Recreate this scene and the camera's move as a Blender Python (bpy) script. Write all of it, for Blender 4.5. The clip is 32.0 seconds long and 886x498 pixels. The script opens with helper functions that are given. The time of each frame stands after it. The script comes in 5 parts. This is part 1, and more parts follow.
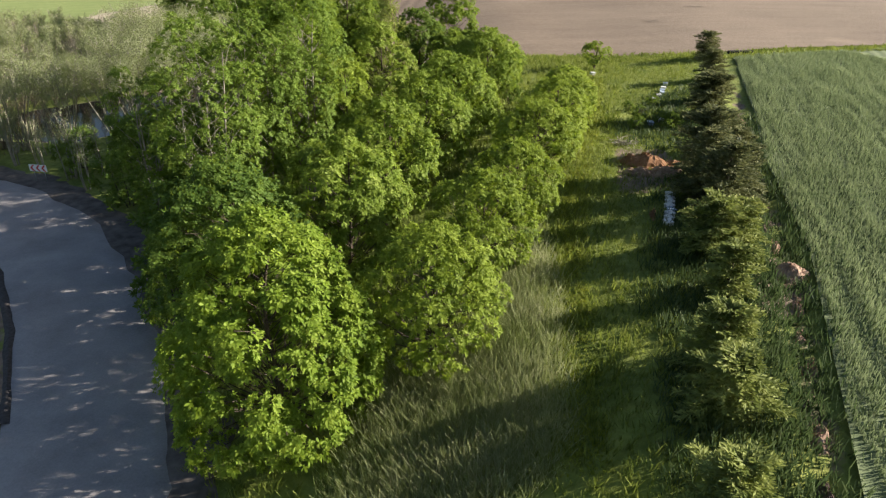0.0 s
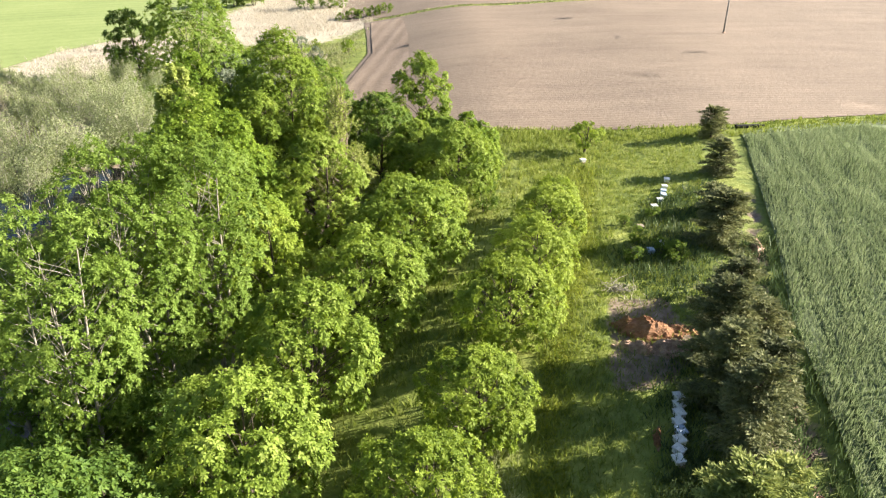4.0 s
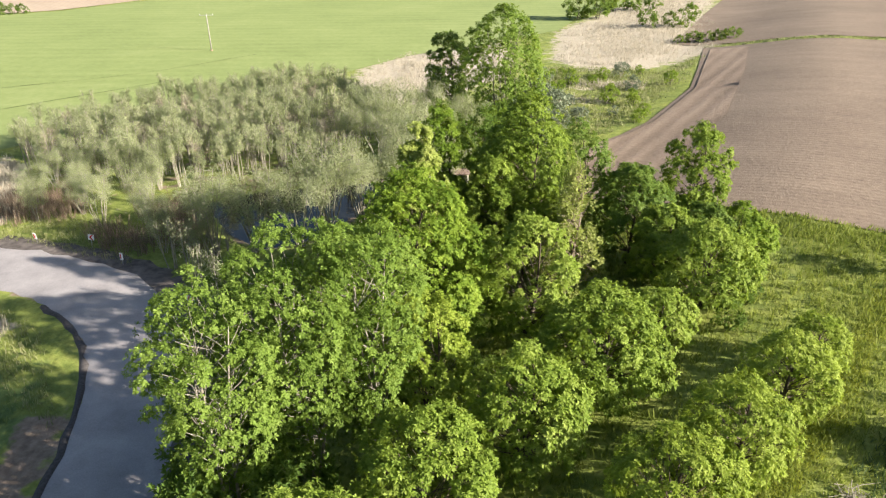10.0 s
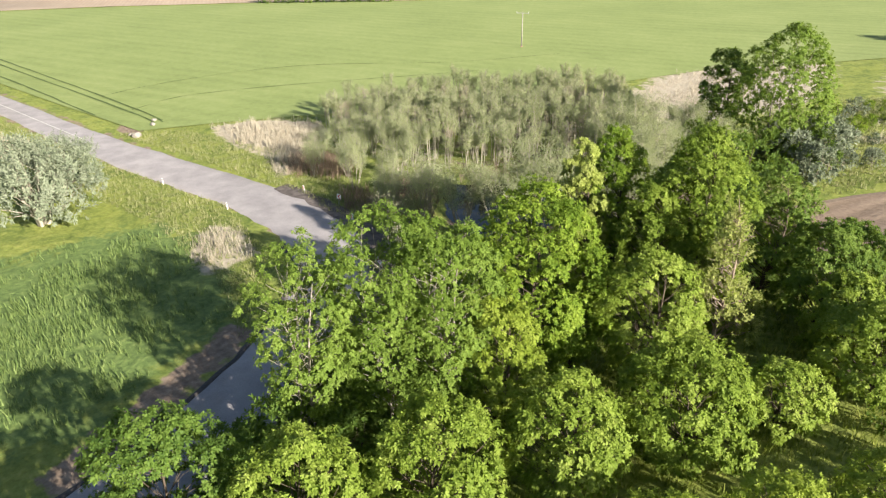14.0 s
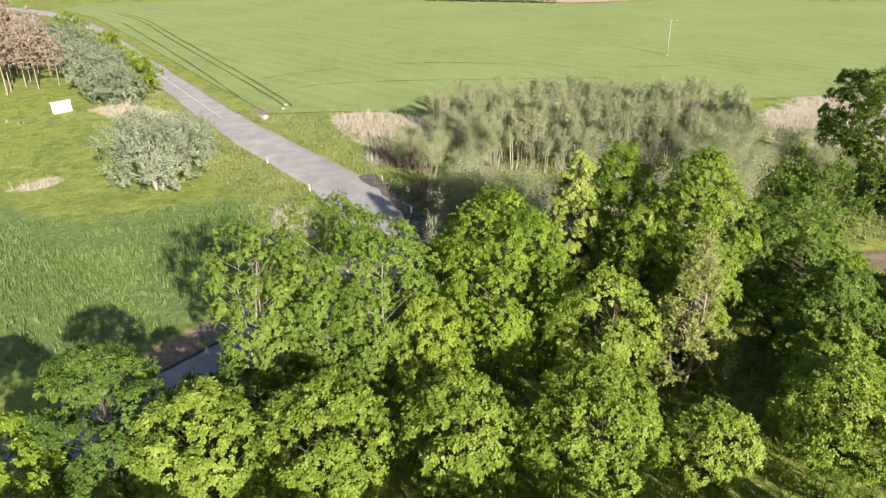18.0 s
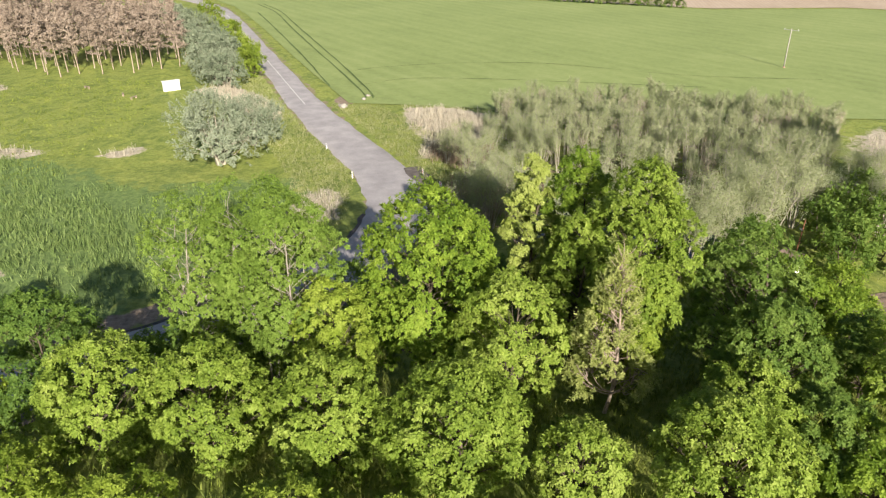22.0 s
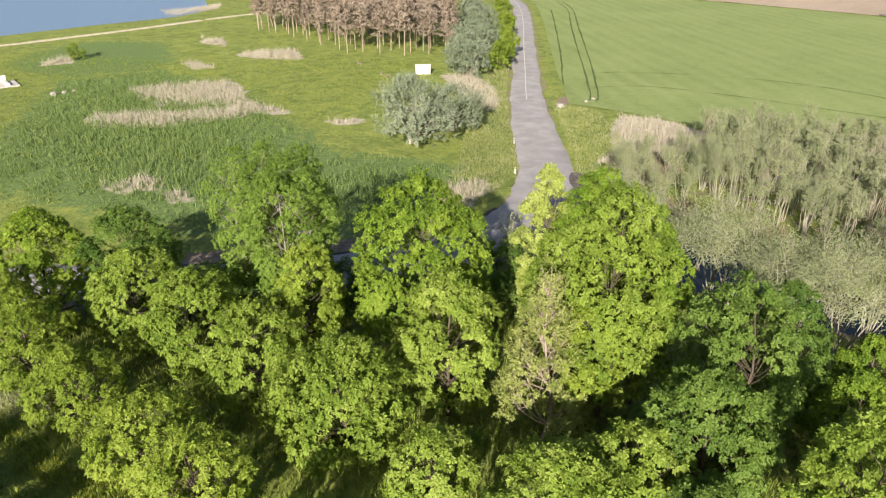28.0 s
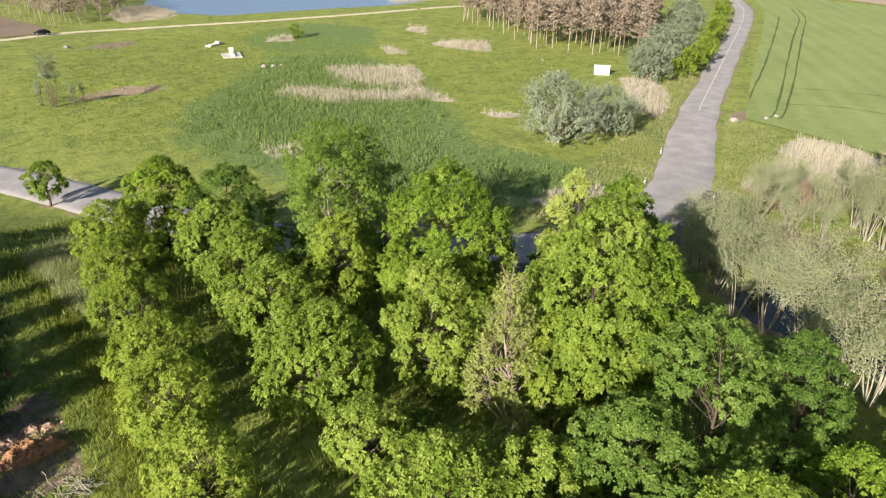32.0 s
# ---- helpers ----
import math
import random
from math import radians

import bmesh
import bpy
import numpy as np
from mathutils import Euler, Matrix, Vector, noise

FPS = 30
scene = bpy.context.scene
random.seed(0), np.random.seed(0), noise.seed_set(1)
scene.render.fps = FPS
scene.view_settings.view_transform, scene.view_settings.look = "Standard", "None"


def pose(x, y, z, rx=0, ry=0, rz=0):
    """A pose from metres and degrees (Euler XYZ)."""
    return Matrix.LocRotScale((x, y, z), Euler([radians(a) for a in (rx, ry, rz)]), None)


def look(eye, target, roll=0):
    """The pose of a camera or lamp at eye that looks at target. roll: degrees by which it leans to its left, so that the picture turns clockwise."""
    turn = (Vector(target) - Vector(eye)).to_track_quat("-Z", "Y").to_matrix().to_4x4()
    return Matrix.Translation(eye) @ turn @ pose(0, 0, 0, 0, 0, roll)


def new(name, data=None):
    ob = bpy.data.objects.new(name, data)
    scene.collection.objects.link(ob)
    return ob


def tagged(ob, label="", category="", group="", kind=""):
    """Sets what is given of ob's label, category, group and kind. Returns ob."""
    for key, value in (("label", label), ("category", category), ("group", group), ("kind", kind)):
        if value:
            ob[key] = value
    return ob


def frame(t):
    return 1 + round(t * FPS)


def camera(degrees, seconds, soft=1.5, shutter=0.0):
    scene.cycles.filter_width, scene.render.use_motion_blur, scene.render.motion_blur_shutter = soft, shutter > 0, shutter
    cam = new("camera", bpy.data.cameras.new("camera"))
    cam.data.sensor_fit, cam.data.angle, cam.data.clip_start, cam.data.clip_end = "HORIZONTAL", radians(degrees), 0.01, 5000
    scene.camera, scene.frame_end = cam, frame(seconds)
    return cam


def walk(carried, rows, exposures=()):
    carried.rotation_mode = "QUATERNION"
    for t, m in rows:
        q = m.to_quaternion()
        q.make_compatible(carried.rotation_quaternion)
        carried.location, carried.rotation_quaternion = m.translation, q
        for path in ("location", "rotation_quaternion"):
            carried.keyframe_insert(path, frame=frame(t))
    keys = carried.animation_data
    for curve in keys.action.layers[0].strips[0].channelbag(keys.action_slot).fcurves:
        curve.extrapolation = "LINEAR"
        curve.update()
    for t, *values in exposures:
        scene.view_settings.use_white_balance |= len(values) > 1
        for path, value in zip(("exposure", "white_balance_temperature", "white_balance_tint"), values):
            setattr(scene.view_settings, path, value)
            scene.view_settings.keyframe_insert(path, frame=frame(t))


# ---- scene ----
cam = camera(65.7, 32.0, 1.25)
METRES, EYE, TILT, LEAN, TURN = 100.0, 22.0, -26.5, -0.5, 0.0
ROWS = [
    (0.0, 0.0, 0.0, 0.0, 0.0, 0.0, -0.0),
    (0.5, 0.0054, 0.012, 0.0131, -0.03, 0.05, 0.0),
    (1.0, 0.0103, 0.0242, 0.0263, -0.1, 0.08, 0.04),
    (1.5, 0.0144, 0.0362, 0.0397, -0.21, 0.11, 0.06),
    (2.0, 0.0185, 0.0484, 0.0531, -0.22, 0.14, 0.15),
    (2.5, 0.0213, 0.0608, 0.0671, -0.32, 0.1, 0.19),
    (3.0, 0.0239, 0.0732, 0.0809, -0.37, 0.11, 0.24),
    (3.5, 0.0261, 0.0856, 0.0949, -0.37, 0.1, 0.29),
    (5.5, 0.0275, 0.1364, 0.1439, 1.01, 0.25, -0.54),
    (6.0, 0.0277, 0.1397, 0.1496, 3.56, 0.17, -1.61),
    (6.5, 0.0288, 0.1406, 0.1538, 6.2, 0.05, -2.79),
    (7.0, 0.0314, 0.1413, 0.1575, 8.75, -0.11, -3.99),
    (7.5, 0.0367, 0.1418, 0.1608, 11.16, -0.3, -5.03),
    (8.0, 0.0433, 0.1431, 0.1643, 13.46, -0.55, -6.07),
    (8.5, 0.0515, 0.1439, 0.1675, 15.87, -0.85, -7.21),
    (9.0, 0.0611, 0.1455, 0.1709, 19.11, -1.35, -8.68),
    (9.5, 0.0722, 0.1479, 0.1746, 22.5, -1.95, -10.09),
    (10.0, 0.0841, 0.1511, 0.1783, 25.9, -2.61, -11.47),
    (10.5, 0.0964, 0.1548, 0.1825, 29.26, -3.38, -12.87),
    (11.0, 0.1096, 0.1594, 0.1868, 32.71, -4.18, -14.14),
    (11.5, 0.1221, 0.1642, 0.1913, 35.95, -5.05, -15.32),
    (12.0, 0.1356, 0.1705, 0.1965, 39.47, -6.05, -16.44),
    (12.5, 0.1479, 0.1778, 0.2011, 42.88, -7.07, -17.63),
    (13.0, 0.1601, 0.1859, 0.206, 46.34, -8.17, -18.74),
    (13.5, 0.1724, 0.1943, 0.2114, 49.89, -9.34, -19.82),
    (14.0, 0.1843, 0.2027, 0.2171, 53.45, -10.59, -20.89),
    (14.5, 0.1955, 0.2125, 0.2232, 57.08, -11.89, -21.87),
    (16.5, 0.2358, 0.2592, 0.2531, 65.92, -15.43, -23.51),
    (17.0, 0.2436, 0.2724, 0.2592, 65.9, -15.41, -23.6),
    (17.5, 0.2509, 0.286, 0.2653, 67.7, -16.13, -23.99),
    (18.0, 0.2577, 0.2999, 0.2717, 69.74, -16.95, -24.35),
    (18.5, 0.2638, 0.3144, 0.2783, 71.49, -17.67, -24.65),
    (19.0, 0.2695, 0.3289, 0.2848, 73.18, -18.36, -24.95),
    (19.5, 0.2747, 0.3435, 0.2917, 74.86, -19.08, -25.16),
    (20.0, 0.2793, 0.3585, 0.2985, 76.58, -19.82, -25.37),
    (20.5, 0.2834, 0.3735, 0.3053, 78.28, -20.54, -25.59),
    (21.0, 0.2867, 0.3885, 0.3123, 79.97, -21.28, -25.77),
    (21.5, 0.2898, 0.4036, 0.3193, 81.66, -22.03, -25.94),
    (22.0, 0.2923, 0.4188, 0.3263, 83.34, -22.76, -26.09),
    (22.5, 0.2941, 0.434, 0.3334, 85.01, -23.49, -26.21),
    (23.0, 0.2955, 0.4493, 0.341, 86.72, -24.25, -26.32),
    (23.5, 0.2965, 0.4649, 0.3481, 88.42, -24.97, -26.39),
    (24.0, 0.2968, 0.4806, 0.356, 90.13, -25.73, -26.43),
    (24.5, 0.2962, 0.4964, 0.3637, 91.84, -26.48, -26.45),
    (26.5, 0.2892, 0.5576, 0.395, 100.19, -30.3, -26.24),
    (27.0, 0.2866, 0.5723, 0.4024, 105.3, -32.52, -25.78),
    (27.5, 0.2827, 0.5864, 0.4102, 110.47, -34.73, -25.15),
    (28.0, 0.2778, 0.6003, 0.4175, 113.43, -35.95, -24.74),
    (28.5, 0.2722, 0.6141, 0.4244, 113.46, -35.98, -24.85),
    (29.0, 0.2662, 0.6273, 0.4315, 113.38, -35.96, -24.97),
    (29.5, 0.2601, 0.6402, 0.4381, 114.52, -36.48, -24.89),
    (30.0, 0.2539, 0.6534, 0.4447, 117.57, -37.78, -24.42),
    (30.5, 0.2474, 0.6665, 0.4513, 121.84, -39.53, -23.59),
    (31.0, 0.2402, 0.6795, 0.4579, 125.99, -41.22, -22.65),
    (31.5, 0.2329, 0.6927, 0.4648, 129.95, -42.75, -21.64),
    (32.0, 0.2249, 0.7056, 0.4721, 133.86, -44.16, -20.48),
]
walk(cam, [(t, pose(0, 0, EYE, TILT, LEAN, TURN) @ pose(METRES * x, METRES * y, METRES * z, 90 + pitch, roll, yaw)) for t, x, y, z, yaw, pitch, roll in ROWS],
     [(0.0, 1.45), (0.4, 2.34), (3.0, 2.28), (6.0, 2.05), (13.0, 1.78), (17.0, 1.57), (20.0, 1.50), (26.0, 1.36), (32.0, 1.38)])
# ---- light ----
SUN_AZ, SUN_EL = radians(80.0), radians(22.8)
SUN_WAY = Vector((math.sin(SUN_AZ) * math.cos(SUN_EL), math.cos(SUN_AZ) * math.cos(SUN_EL), math.sin(SUN_EL)))
world = bpy.data.worlds.new("sky")
scene.world = world
world.use_nodes = True
wn = world.node_tree
sky = wn.nodes.new("ShaderNodeTexSky")
sky.sky_type, sky.sun_disc = "NISHITA", False
sky.sun_elevation, sky.sun_rotation = SUN_EL, SUN_AZ
sky.air_density, sky.dust_density = 1.0, 1.5
wn.nodes["Background"].inputs["Strength"].default_value = 0.047
wn.links.new(sky.outputs[0], wn.nodes["Background"].inputs["Color"])
sun = new("sun", bpy.data.lights.new("sun", "SUN"))
sun.data.energy, sun.data.angle, sun.data.color = 5.0, radians(0.8), (1.0, 0.91, 0.79)
sun.matrix_world = look(SUN_WAY * 200, (0, 0, 0))


# ---- materials ----
def mat(name, rough=0.8):
    m = bpy.data.materials.new(name)
    m.use_nodes = True
    b = m.node_tree.nodes["Principled BSDF"]
    b.inputs["Roughness"].default_value = rough
    b.inputs["Specular IOR Level"].default_value = 0.25
    return m, m.node_tree, b


def node(nt, kind, **props):
    n = nt.nodes.new(kind)
    for k, v in props.items():
        if k in n.inputs:
            n.inputs[k].default_value = v
        elif k == "attribute_name":
            n.attribute_name = v
    return n


def pos(nt, scale=(1, 1, 1), turn=0.0):
    """The place in the world, turned about z and then stretched."""
    out = nt.nodes.new("ShaderNodeNewGeometry").outputs["Position"]
    for kind, value in (("Rotation", (0, 0, turn)), ("Scale", scale)):
        mp = nt.nodes.new("ShaderNodeMapping")
        mp.inputs[kind].default_value = value
        nt.links.new(out, mp.inputs["Vector"])
        out = mp.outputs["Vector"]
    return out


def noise_of(nt, scale, detail=4.0, rough=0.55, vec=None, dist=0.0):
    n = node(nt, "ShaderNodeTexNoise", Scale=scale, Detail=detail, Roughness=rough, Distortion=dist)
    nt.links.new(vec or pos(nt), n.inputs["Vector"])
    return n.outputs["Fac"]


def ramp(nt, fac, stops):
    r = nt.nodes.new("ShaderNodeValToRGB")
    e = r.color_ramp.elements
    while len(e) < len(stops):
        e.new(0.5)
    for el, (p, c) in zip(e, stops):
        el.position, el.color = p, (*c, 1) if len(c) == 3 else c
    nt.links.new(fac, r.inputs["Fac"])
    return r.outputs["Color"]


def mix(nt, fac, a, b, mode="MIX"):
    m = nt.nodes.new("ShaderNodeMix")
    m.data_type, m.blend_type = "RGBA", mode
    for sock, v in ((m.inputs[0], fac), (m.inputs[6], a), (m.inputs[7], b)):
        if isinstance(v, (int, float)):
            sock.default_value = v
        elif isinstance(v, tuple):
            sock.default_value = (*v, 1)
        else:
            nt.links.new(v, sock)
    return m.outputs[2]


def calc(nt, op, a, b=0.0, clamp=False):
    m = nt.nodes.new("ShaderNodeMath")
    m.operation, m.use_clamp = op, clamp
    for sock, v in ((m.inputs[0], a), (m.inputs[1], b)):
        if isinstance(v, (int, float)):
            sock.default_value = v
        else:
            nt.links.new(v, sock)
    return m.outputs[0]


def bump(nt, b, height, strength=0.5, dist=0.1):
    n = node(nt, "ShaderNodeBump", Strength=strength, Distance=dist)
    nt.links.new(height, n.inputs["Height"])
    nt.links.new(n.outputs[0], b.inputs["Normal"])


def leaf_mat(name, dark, mid, light, trans=0.35, rough=0.6, vary=0.22):
    """Leaves: colour by leaf and by branch, with light shining through."""
    m, nt, b = mat(name, rough)
    b.inputs["Specular IOR Level"].default_value = 0.14
    g = nt.nodes.new("ShaderNodeNewGeometry")
    oi = nt.nodes.new("ShaderNodeObjectInfo")
    big = noise_of(nt, 0.55, 2.0)
    f = calc(nt, "ADD", calc(nt, "MULTIPLY", g.outputs["Random Per Island"], vary), calc(nt, "MULTIPLY", big, 1 - vary))
    f = calc(nt, "ADD", f, calc(nt, "MULTIPLY", calc(nt, "SUBTRACT", oi.outputs["Random"], 0.5), 0.16))
    f = calc(nt, "ADD", f, calc(nt, "MULTIPLY", calc(nt, "SUBTRACT", noise_of(nt, 2.2, 1.0), 0.5), 0.3))
    col = ramp(nt, f, [(0.25, dark), (0.5, mid), (0.8, light)])
    nt.links.new(col, b.inputs["Base Color"])
    t = nt.nodes.new("ShaderNodeBsdfTranslucent")
    nt.links.new(mix(nt, 0.5, col, (0.42, 0.55, 0.05), "MIX") if trans in (0.22, 0.33, 0.35) else col, t.inputs["Color"])
    ms = nt.nodes.new("ShaderNodeMixShader")
    ms.inputs[0].default_value = trans
    nt.links.new(b.outputs[0], ms.inputs[1])
    nt.links.new(t.outputs[0], ms.inputs[2])
    nt.links.new(ms.outputs[0], nt.nodes["Material Output"].inputs["Surface"])
    return m


LEAF = {
    "walnut": leaf_mat("walnut_leaves", (0.083, 0.132, 0.017), (0.172, 0.241, 0.036), (0.280, 0.340, 0.077), 0.35),
    "yellow": leaf_mat("young_walnut_leaves", (0.096, 0.145, 0.018), (0.185, 0.246, 0.032), (0.29, 0.35, 0.066), 0.35),
    "maple": leaf_mat("maple_leaves", (0.073, 0.129, 0.015), (0.155, 0.230, 0.027), (0.254, 0.325, 0.050), 0.35),
    "poplar": leaf_mat("poplar_leaves", (0.073, 0.120, 0.021), (0.129, 0.198, 0.033), (0.198, 0.271, 0.060), 0.35),
    "dark": leaf_mat("oak_leaves", (0.045, 0.088, 0.018), (0.093, 0.152, 0.028), (0.165, 0.23, 0.052), 0.33),
    "pale": leaf_mat("pale_yellow_leaves", (0.19, 0.235, 0.045), (0.285, 0.335, 0.085), (0.38, 0.41, 0.14), 0.35),
    "dry": leaf_mat("dry_leaves", (0.14, 0.18, 0.045), (0.235, 0.265, 0.08), (0.34, 0.36, 0.13), 0.33),
    "willow": leaf_mat("silver_willow_leaves", (0.19, 0.213, 0.122), (0.268, 0.29, 0.167), (0.35, 0.363, 0.222), 0.35),
    "olive": leaf_mat("oleaster_leaves", (0.112, 0.14, 0.085), (0.19, 0.225, 0.147), (0.285, 0.315, 0.222), 0.2),
    "reddish": leaf_mat("bare_reddish_twigs", (0.20, 0.165, 0.11), (0.31, 0.265, 0.18), (0.41, 0.36, 0.26), 0.2),
    "brown": leaf_mat("dead_pine_needles", (0.155, 0.122, 0.096), (0.255, 0.205, 0.16), (0.35, 0.29, 0.232), 0.25),
    "conifer": leaf_mat("conifer_needles", (0.085, 0.10, 0.045), (0.165, 0.18, 0.075), (0.28, 0.28, 0.12), 0.3),
    "conifer_light": leaf_mat("young_conifer_needles", (0.115, 0.15, 0.042), (0.235, 0.275, 0.072), (0.37, 0.395, 0.12), 0.3),
}


def bark_mat(name, a, b_, scale=3.0):
    m, nt, b = mat(name, 0.9)
    n = noise_of(nt, scale, 5.0, 0.6, pos(nt, (2.5, 2.5, 0.6)))
    nt.links.new(ramp(nt, n, [(0.3, a), (0.7, b_)]), b.inputs["Base Color"])
    bump(nt, b, n, 0.6, 0.04)
    return m


BARK = {
    "brown": bark_mat("brown_bark", (0.04, 0.03, 0.022), (0.12, 0.095, 0.07)),
    "pale": bark_mat("pale_poplar_bark", (0.15, 0.13, 0.105), (0.345, 0.315, 0.26)),
    "silver": bark_mat("grey_willow_bark", (0.16, 0.145, 0.11), (0.40, 0.365, 0.29)),
    "pine": bark_mat("dead_pine_bark", (0.17, 0.13, 0.10), (0.36, 0.295, 0.235)),
}


def blade_mat(name, dark, mid, light, trans=0.3, patch=0.25):
    m, nt, b = mat(name, 0.6)
    g = nt.nodes.new("ShaderNodeNewGeometry")
    big = noise_of(nt, patch, 3.0)
    f = calc(nt, "ADD", calc(nt, "MULTIPLY", g.outputs["Random Per Island"], 0.4), calc(nt, "MULTIPLY", big, 0.6))
    col = ramp(nt, f, [(0.25, dark), (0.5, mid), (0.78, light)])
    nt.links.new(col, b.inputs["Base Color"])
    t = nt.nodes.new("ShaderNodeBsdfTranslucent")
    nt.links.new(col, t.inputs["Color"])
    ms = nt.nodes.new("ShaderNodeMixShader")
    ms.inputs[0].default_value = trans
    nt.links.new(b.outputs[0], ms.inputs[1])
    nt.links.new(t.outputs[0], ms.inputs[2])
    nt.links.new(ms.outputs[0], nt.nodes["Material Output"].inputs["Surface"])
    return m


BLADE = {
    "meadow": blade_mat("meadow_grass", (0.10, 0.14, 0.02), (0.18, 0.225, 0.035), (0.28, 0.31, 0.07), 0.4),
    "tall": blade_mat("tall_seeding_grass", (0.16, 0.205, 0.055), (0.29, 0.325, 0.13), (0.48, 0.48, 0.28), 0.4),
    "lush": blade_mat("green_reed", (0.095, 0.15, 0.045), (0.145, 0.205, 0.06), (0.205, 0.265, 0.09), 0.35),
    "reed": blade_mat("dry_reed", (0.32, 0.285, 0.215), (0.405, 0.365, 0.285), (0.49, 0.45, 0.36)),
    "brown_reed": blade_mat("brown_pond_reed", (0.15, 0.105, 0.075), (0.25, 0.185, 0.135), (0.36, 0.28, 0.20), 0.3),
    "wheat": blade_mat("green_wheat", (0.15, 0.195, 0.09), (0.22, 0.27, 0.135), (0.295, 0.34, 0.185)),
    # track: brighter and yellower than the lane grass, sunlight put into the colour
    "track": blade_mat("short_sunlit_lane_grass", (0.20, 0.235, 0.02), (0.29, 0.325, 0.035), (0.38, 0.40, 0.07), 0.45),
    "verge": blade_mat("dry_verge_grass", (0.13, 0.16, 0.05), (0.23, 0.25, 0.10), (0.38, 0.36, 0.20), 0.35),
    "weed": blade_mat("broad_weeds", (0.045, 0.075, 0.025), (0.08, 0.12, 0.042), (0.13, 0.17, 0.07)),
}


def plain(name, col, rough=0.6, metal=0.0, vary=0.12, scale=4.0):
    m, nt, b = mat(name, rough)
    n = noise_of(nt, scale, 5.0)
    lo, hi = tuple(c * (1 - vary * 1.5) for c in col), tuple(min(1, c * (1 + vary)) for c in col)
    nt.links.new(ramp(nt, n, [(0.3, lo), (0.7, hi)]), b.inputs["Base Color"])
    b.inputs["Metallic"].default_value = metal
    bump(nt, b, n, 0.15, 0.02)
    return m


M = {
    "white": plain("white_painted_wood", (0.68, 0.68, 0.66), 0.7, 0, 0.15, 6),
    "blue": plain("faded_blue_paint", (0.36, 0.44, 0.56), 0.6),
    "hive_lid": plain("galvanised_lid", (0.62, 0.63, 0.65), 0.45, 0.3),
    "wood": plain("weathered_wood", (0.25, 0.20, 0.15), 0.9, 0, 0.3, 8),
    "concrete": plain("grey_concrete", (0.42, 0.40, 0.37), 0.9, 0, 0.2, 1.5),
    "pole": plain("weathered_concrete_pole", (0.26, 0.245, 0.22), 0.9, 0, 0.25, 1.5),
    "plaster": plain("dirty_white_plaster", (0.62, 0.58, 0.52), 0.9, 0, 0.2, 2),
    "roof": plain("brown_felt_roof", (0.22, 0.16, 0.13), 0.9, 0, 0.3, 3),
    "dark": plain("dark_opening", (0.02, 0.02, 0.02), 0.9),
    "steel": plain("grey_steel", (0.40, 0.40, 0.40), 0.5, 0.6),
    "red": plain("red_sign_paint", (0.55, 0.04, 0.03), 0.5, 0, 0.1),
    "sign_white": plain("white_sign_paint", (0.80, 0.80, 0.80), 0.5, 0, 0.05),
    "black": plain("black_paint", (0.015, 0.015, 0.018), 0.25, 0, 0.1),
    "car_glass": plain("dark_car_glass", (0.01, 0.012, 0.015), 0.08, 0, 0.1),
    "rubber": plain("rubber", (0.02, 0.02, 0.02), 0.8),
    "stone": plain("pale_limestone", (0.25, 0.23, 0.20), 0.95, 0, 0.3, 2),
    "rust": plain("rusty_iron", (0.20, 0.08, 0.05), 0.8, 0.2, 0.3),
}


# ---- terrain ----
def smooth(a, b, x):
    u = np.clip((x - a) / (b - a), 0, 1)
    return u * u * (3 - 2 * u)


FOOT_Y = [-60, -20, 0, 26, 45, 60, 75, 100, 130, 200, 400]
FOOT_X = [10, 3, -4, -13, -21, -27, -27, -23, -20, -22, -30]
POND = [(-52, 75), (-49, 81), (-44, 86), (-38, 92), (-31, 93), (-30, 86), (-33, 78), (-34, 71), (-38, 67), (-44, 69)]
LAKE = [(-112, -178), (-108, -152), (-116, -134), (-150, -122), (-178, -110), (-200, -112), (-240, -150), (-330, -230), (-260, -330), (-150, -240)]


def inside(poly, x, y):
    x, y = np.asarray(x, float), np.asarray(y, float)
    r = np.zeros(x.shape, bool)
    for (x0, y0), (x1, y1) in zip(poly, poly[1:] + poly[:1]):
        if y0 != y1:
            r ^= ((y0 > y) != (y1 > y)) & (x < (x1 - x0) * (y - y0) / (y1 - y0) + x0)
    return r


def edge_distance(line, x, y, closed=True):
    x, y = np.asarray(x, float), np.asarray(y, float)
    d = np.full(x.shape, 1e9)
    for (x0, y0), (x1, y1) in zip(line, line[1:] + (line[:1] if closed else [])):
        dx, dy = x1 - x0, y1 - y0
        u = np.clip(((x - x0) * dx + (y - y0) * dy) / (dx * dx + dy * dy + 1e-9), 0, 1)
        d = np.minimum(d, np.hypot(x - x0 - u * dx, y - y0 - u * dy))
    return d


def mask(poly, x, y, soft=1.0):
    """1 inside the outline, 0 outside, with a soft edge."""
    s = np.where(inside(poly, x, y), 1, -1) * edge_distance(poly, x, y)
    return smooth(-soft, soft, s)


def land(x, y):
    """Height of the land without the hollows of pond and lake."""
    x, y = np.asarray(x, float), np.asarray(y, float)
    f = np.interp(y, FOOT_Y, FOOT_X)
    return -0.6 + 1.2 * smooth(-80, -25, x) + 4.6 * smooth(f - 1, np.maximum(13, f + 24), x) + 1.1 * smooth(14, 45, x)


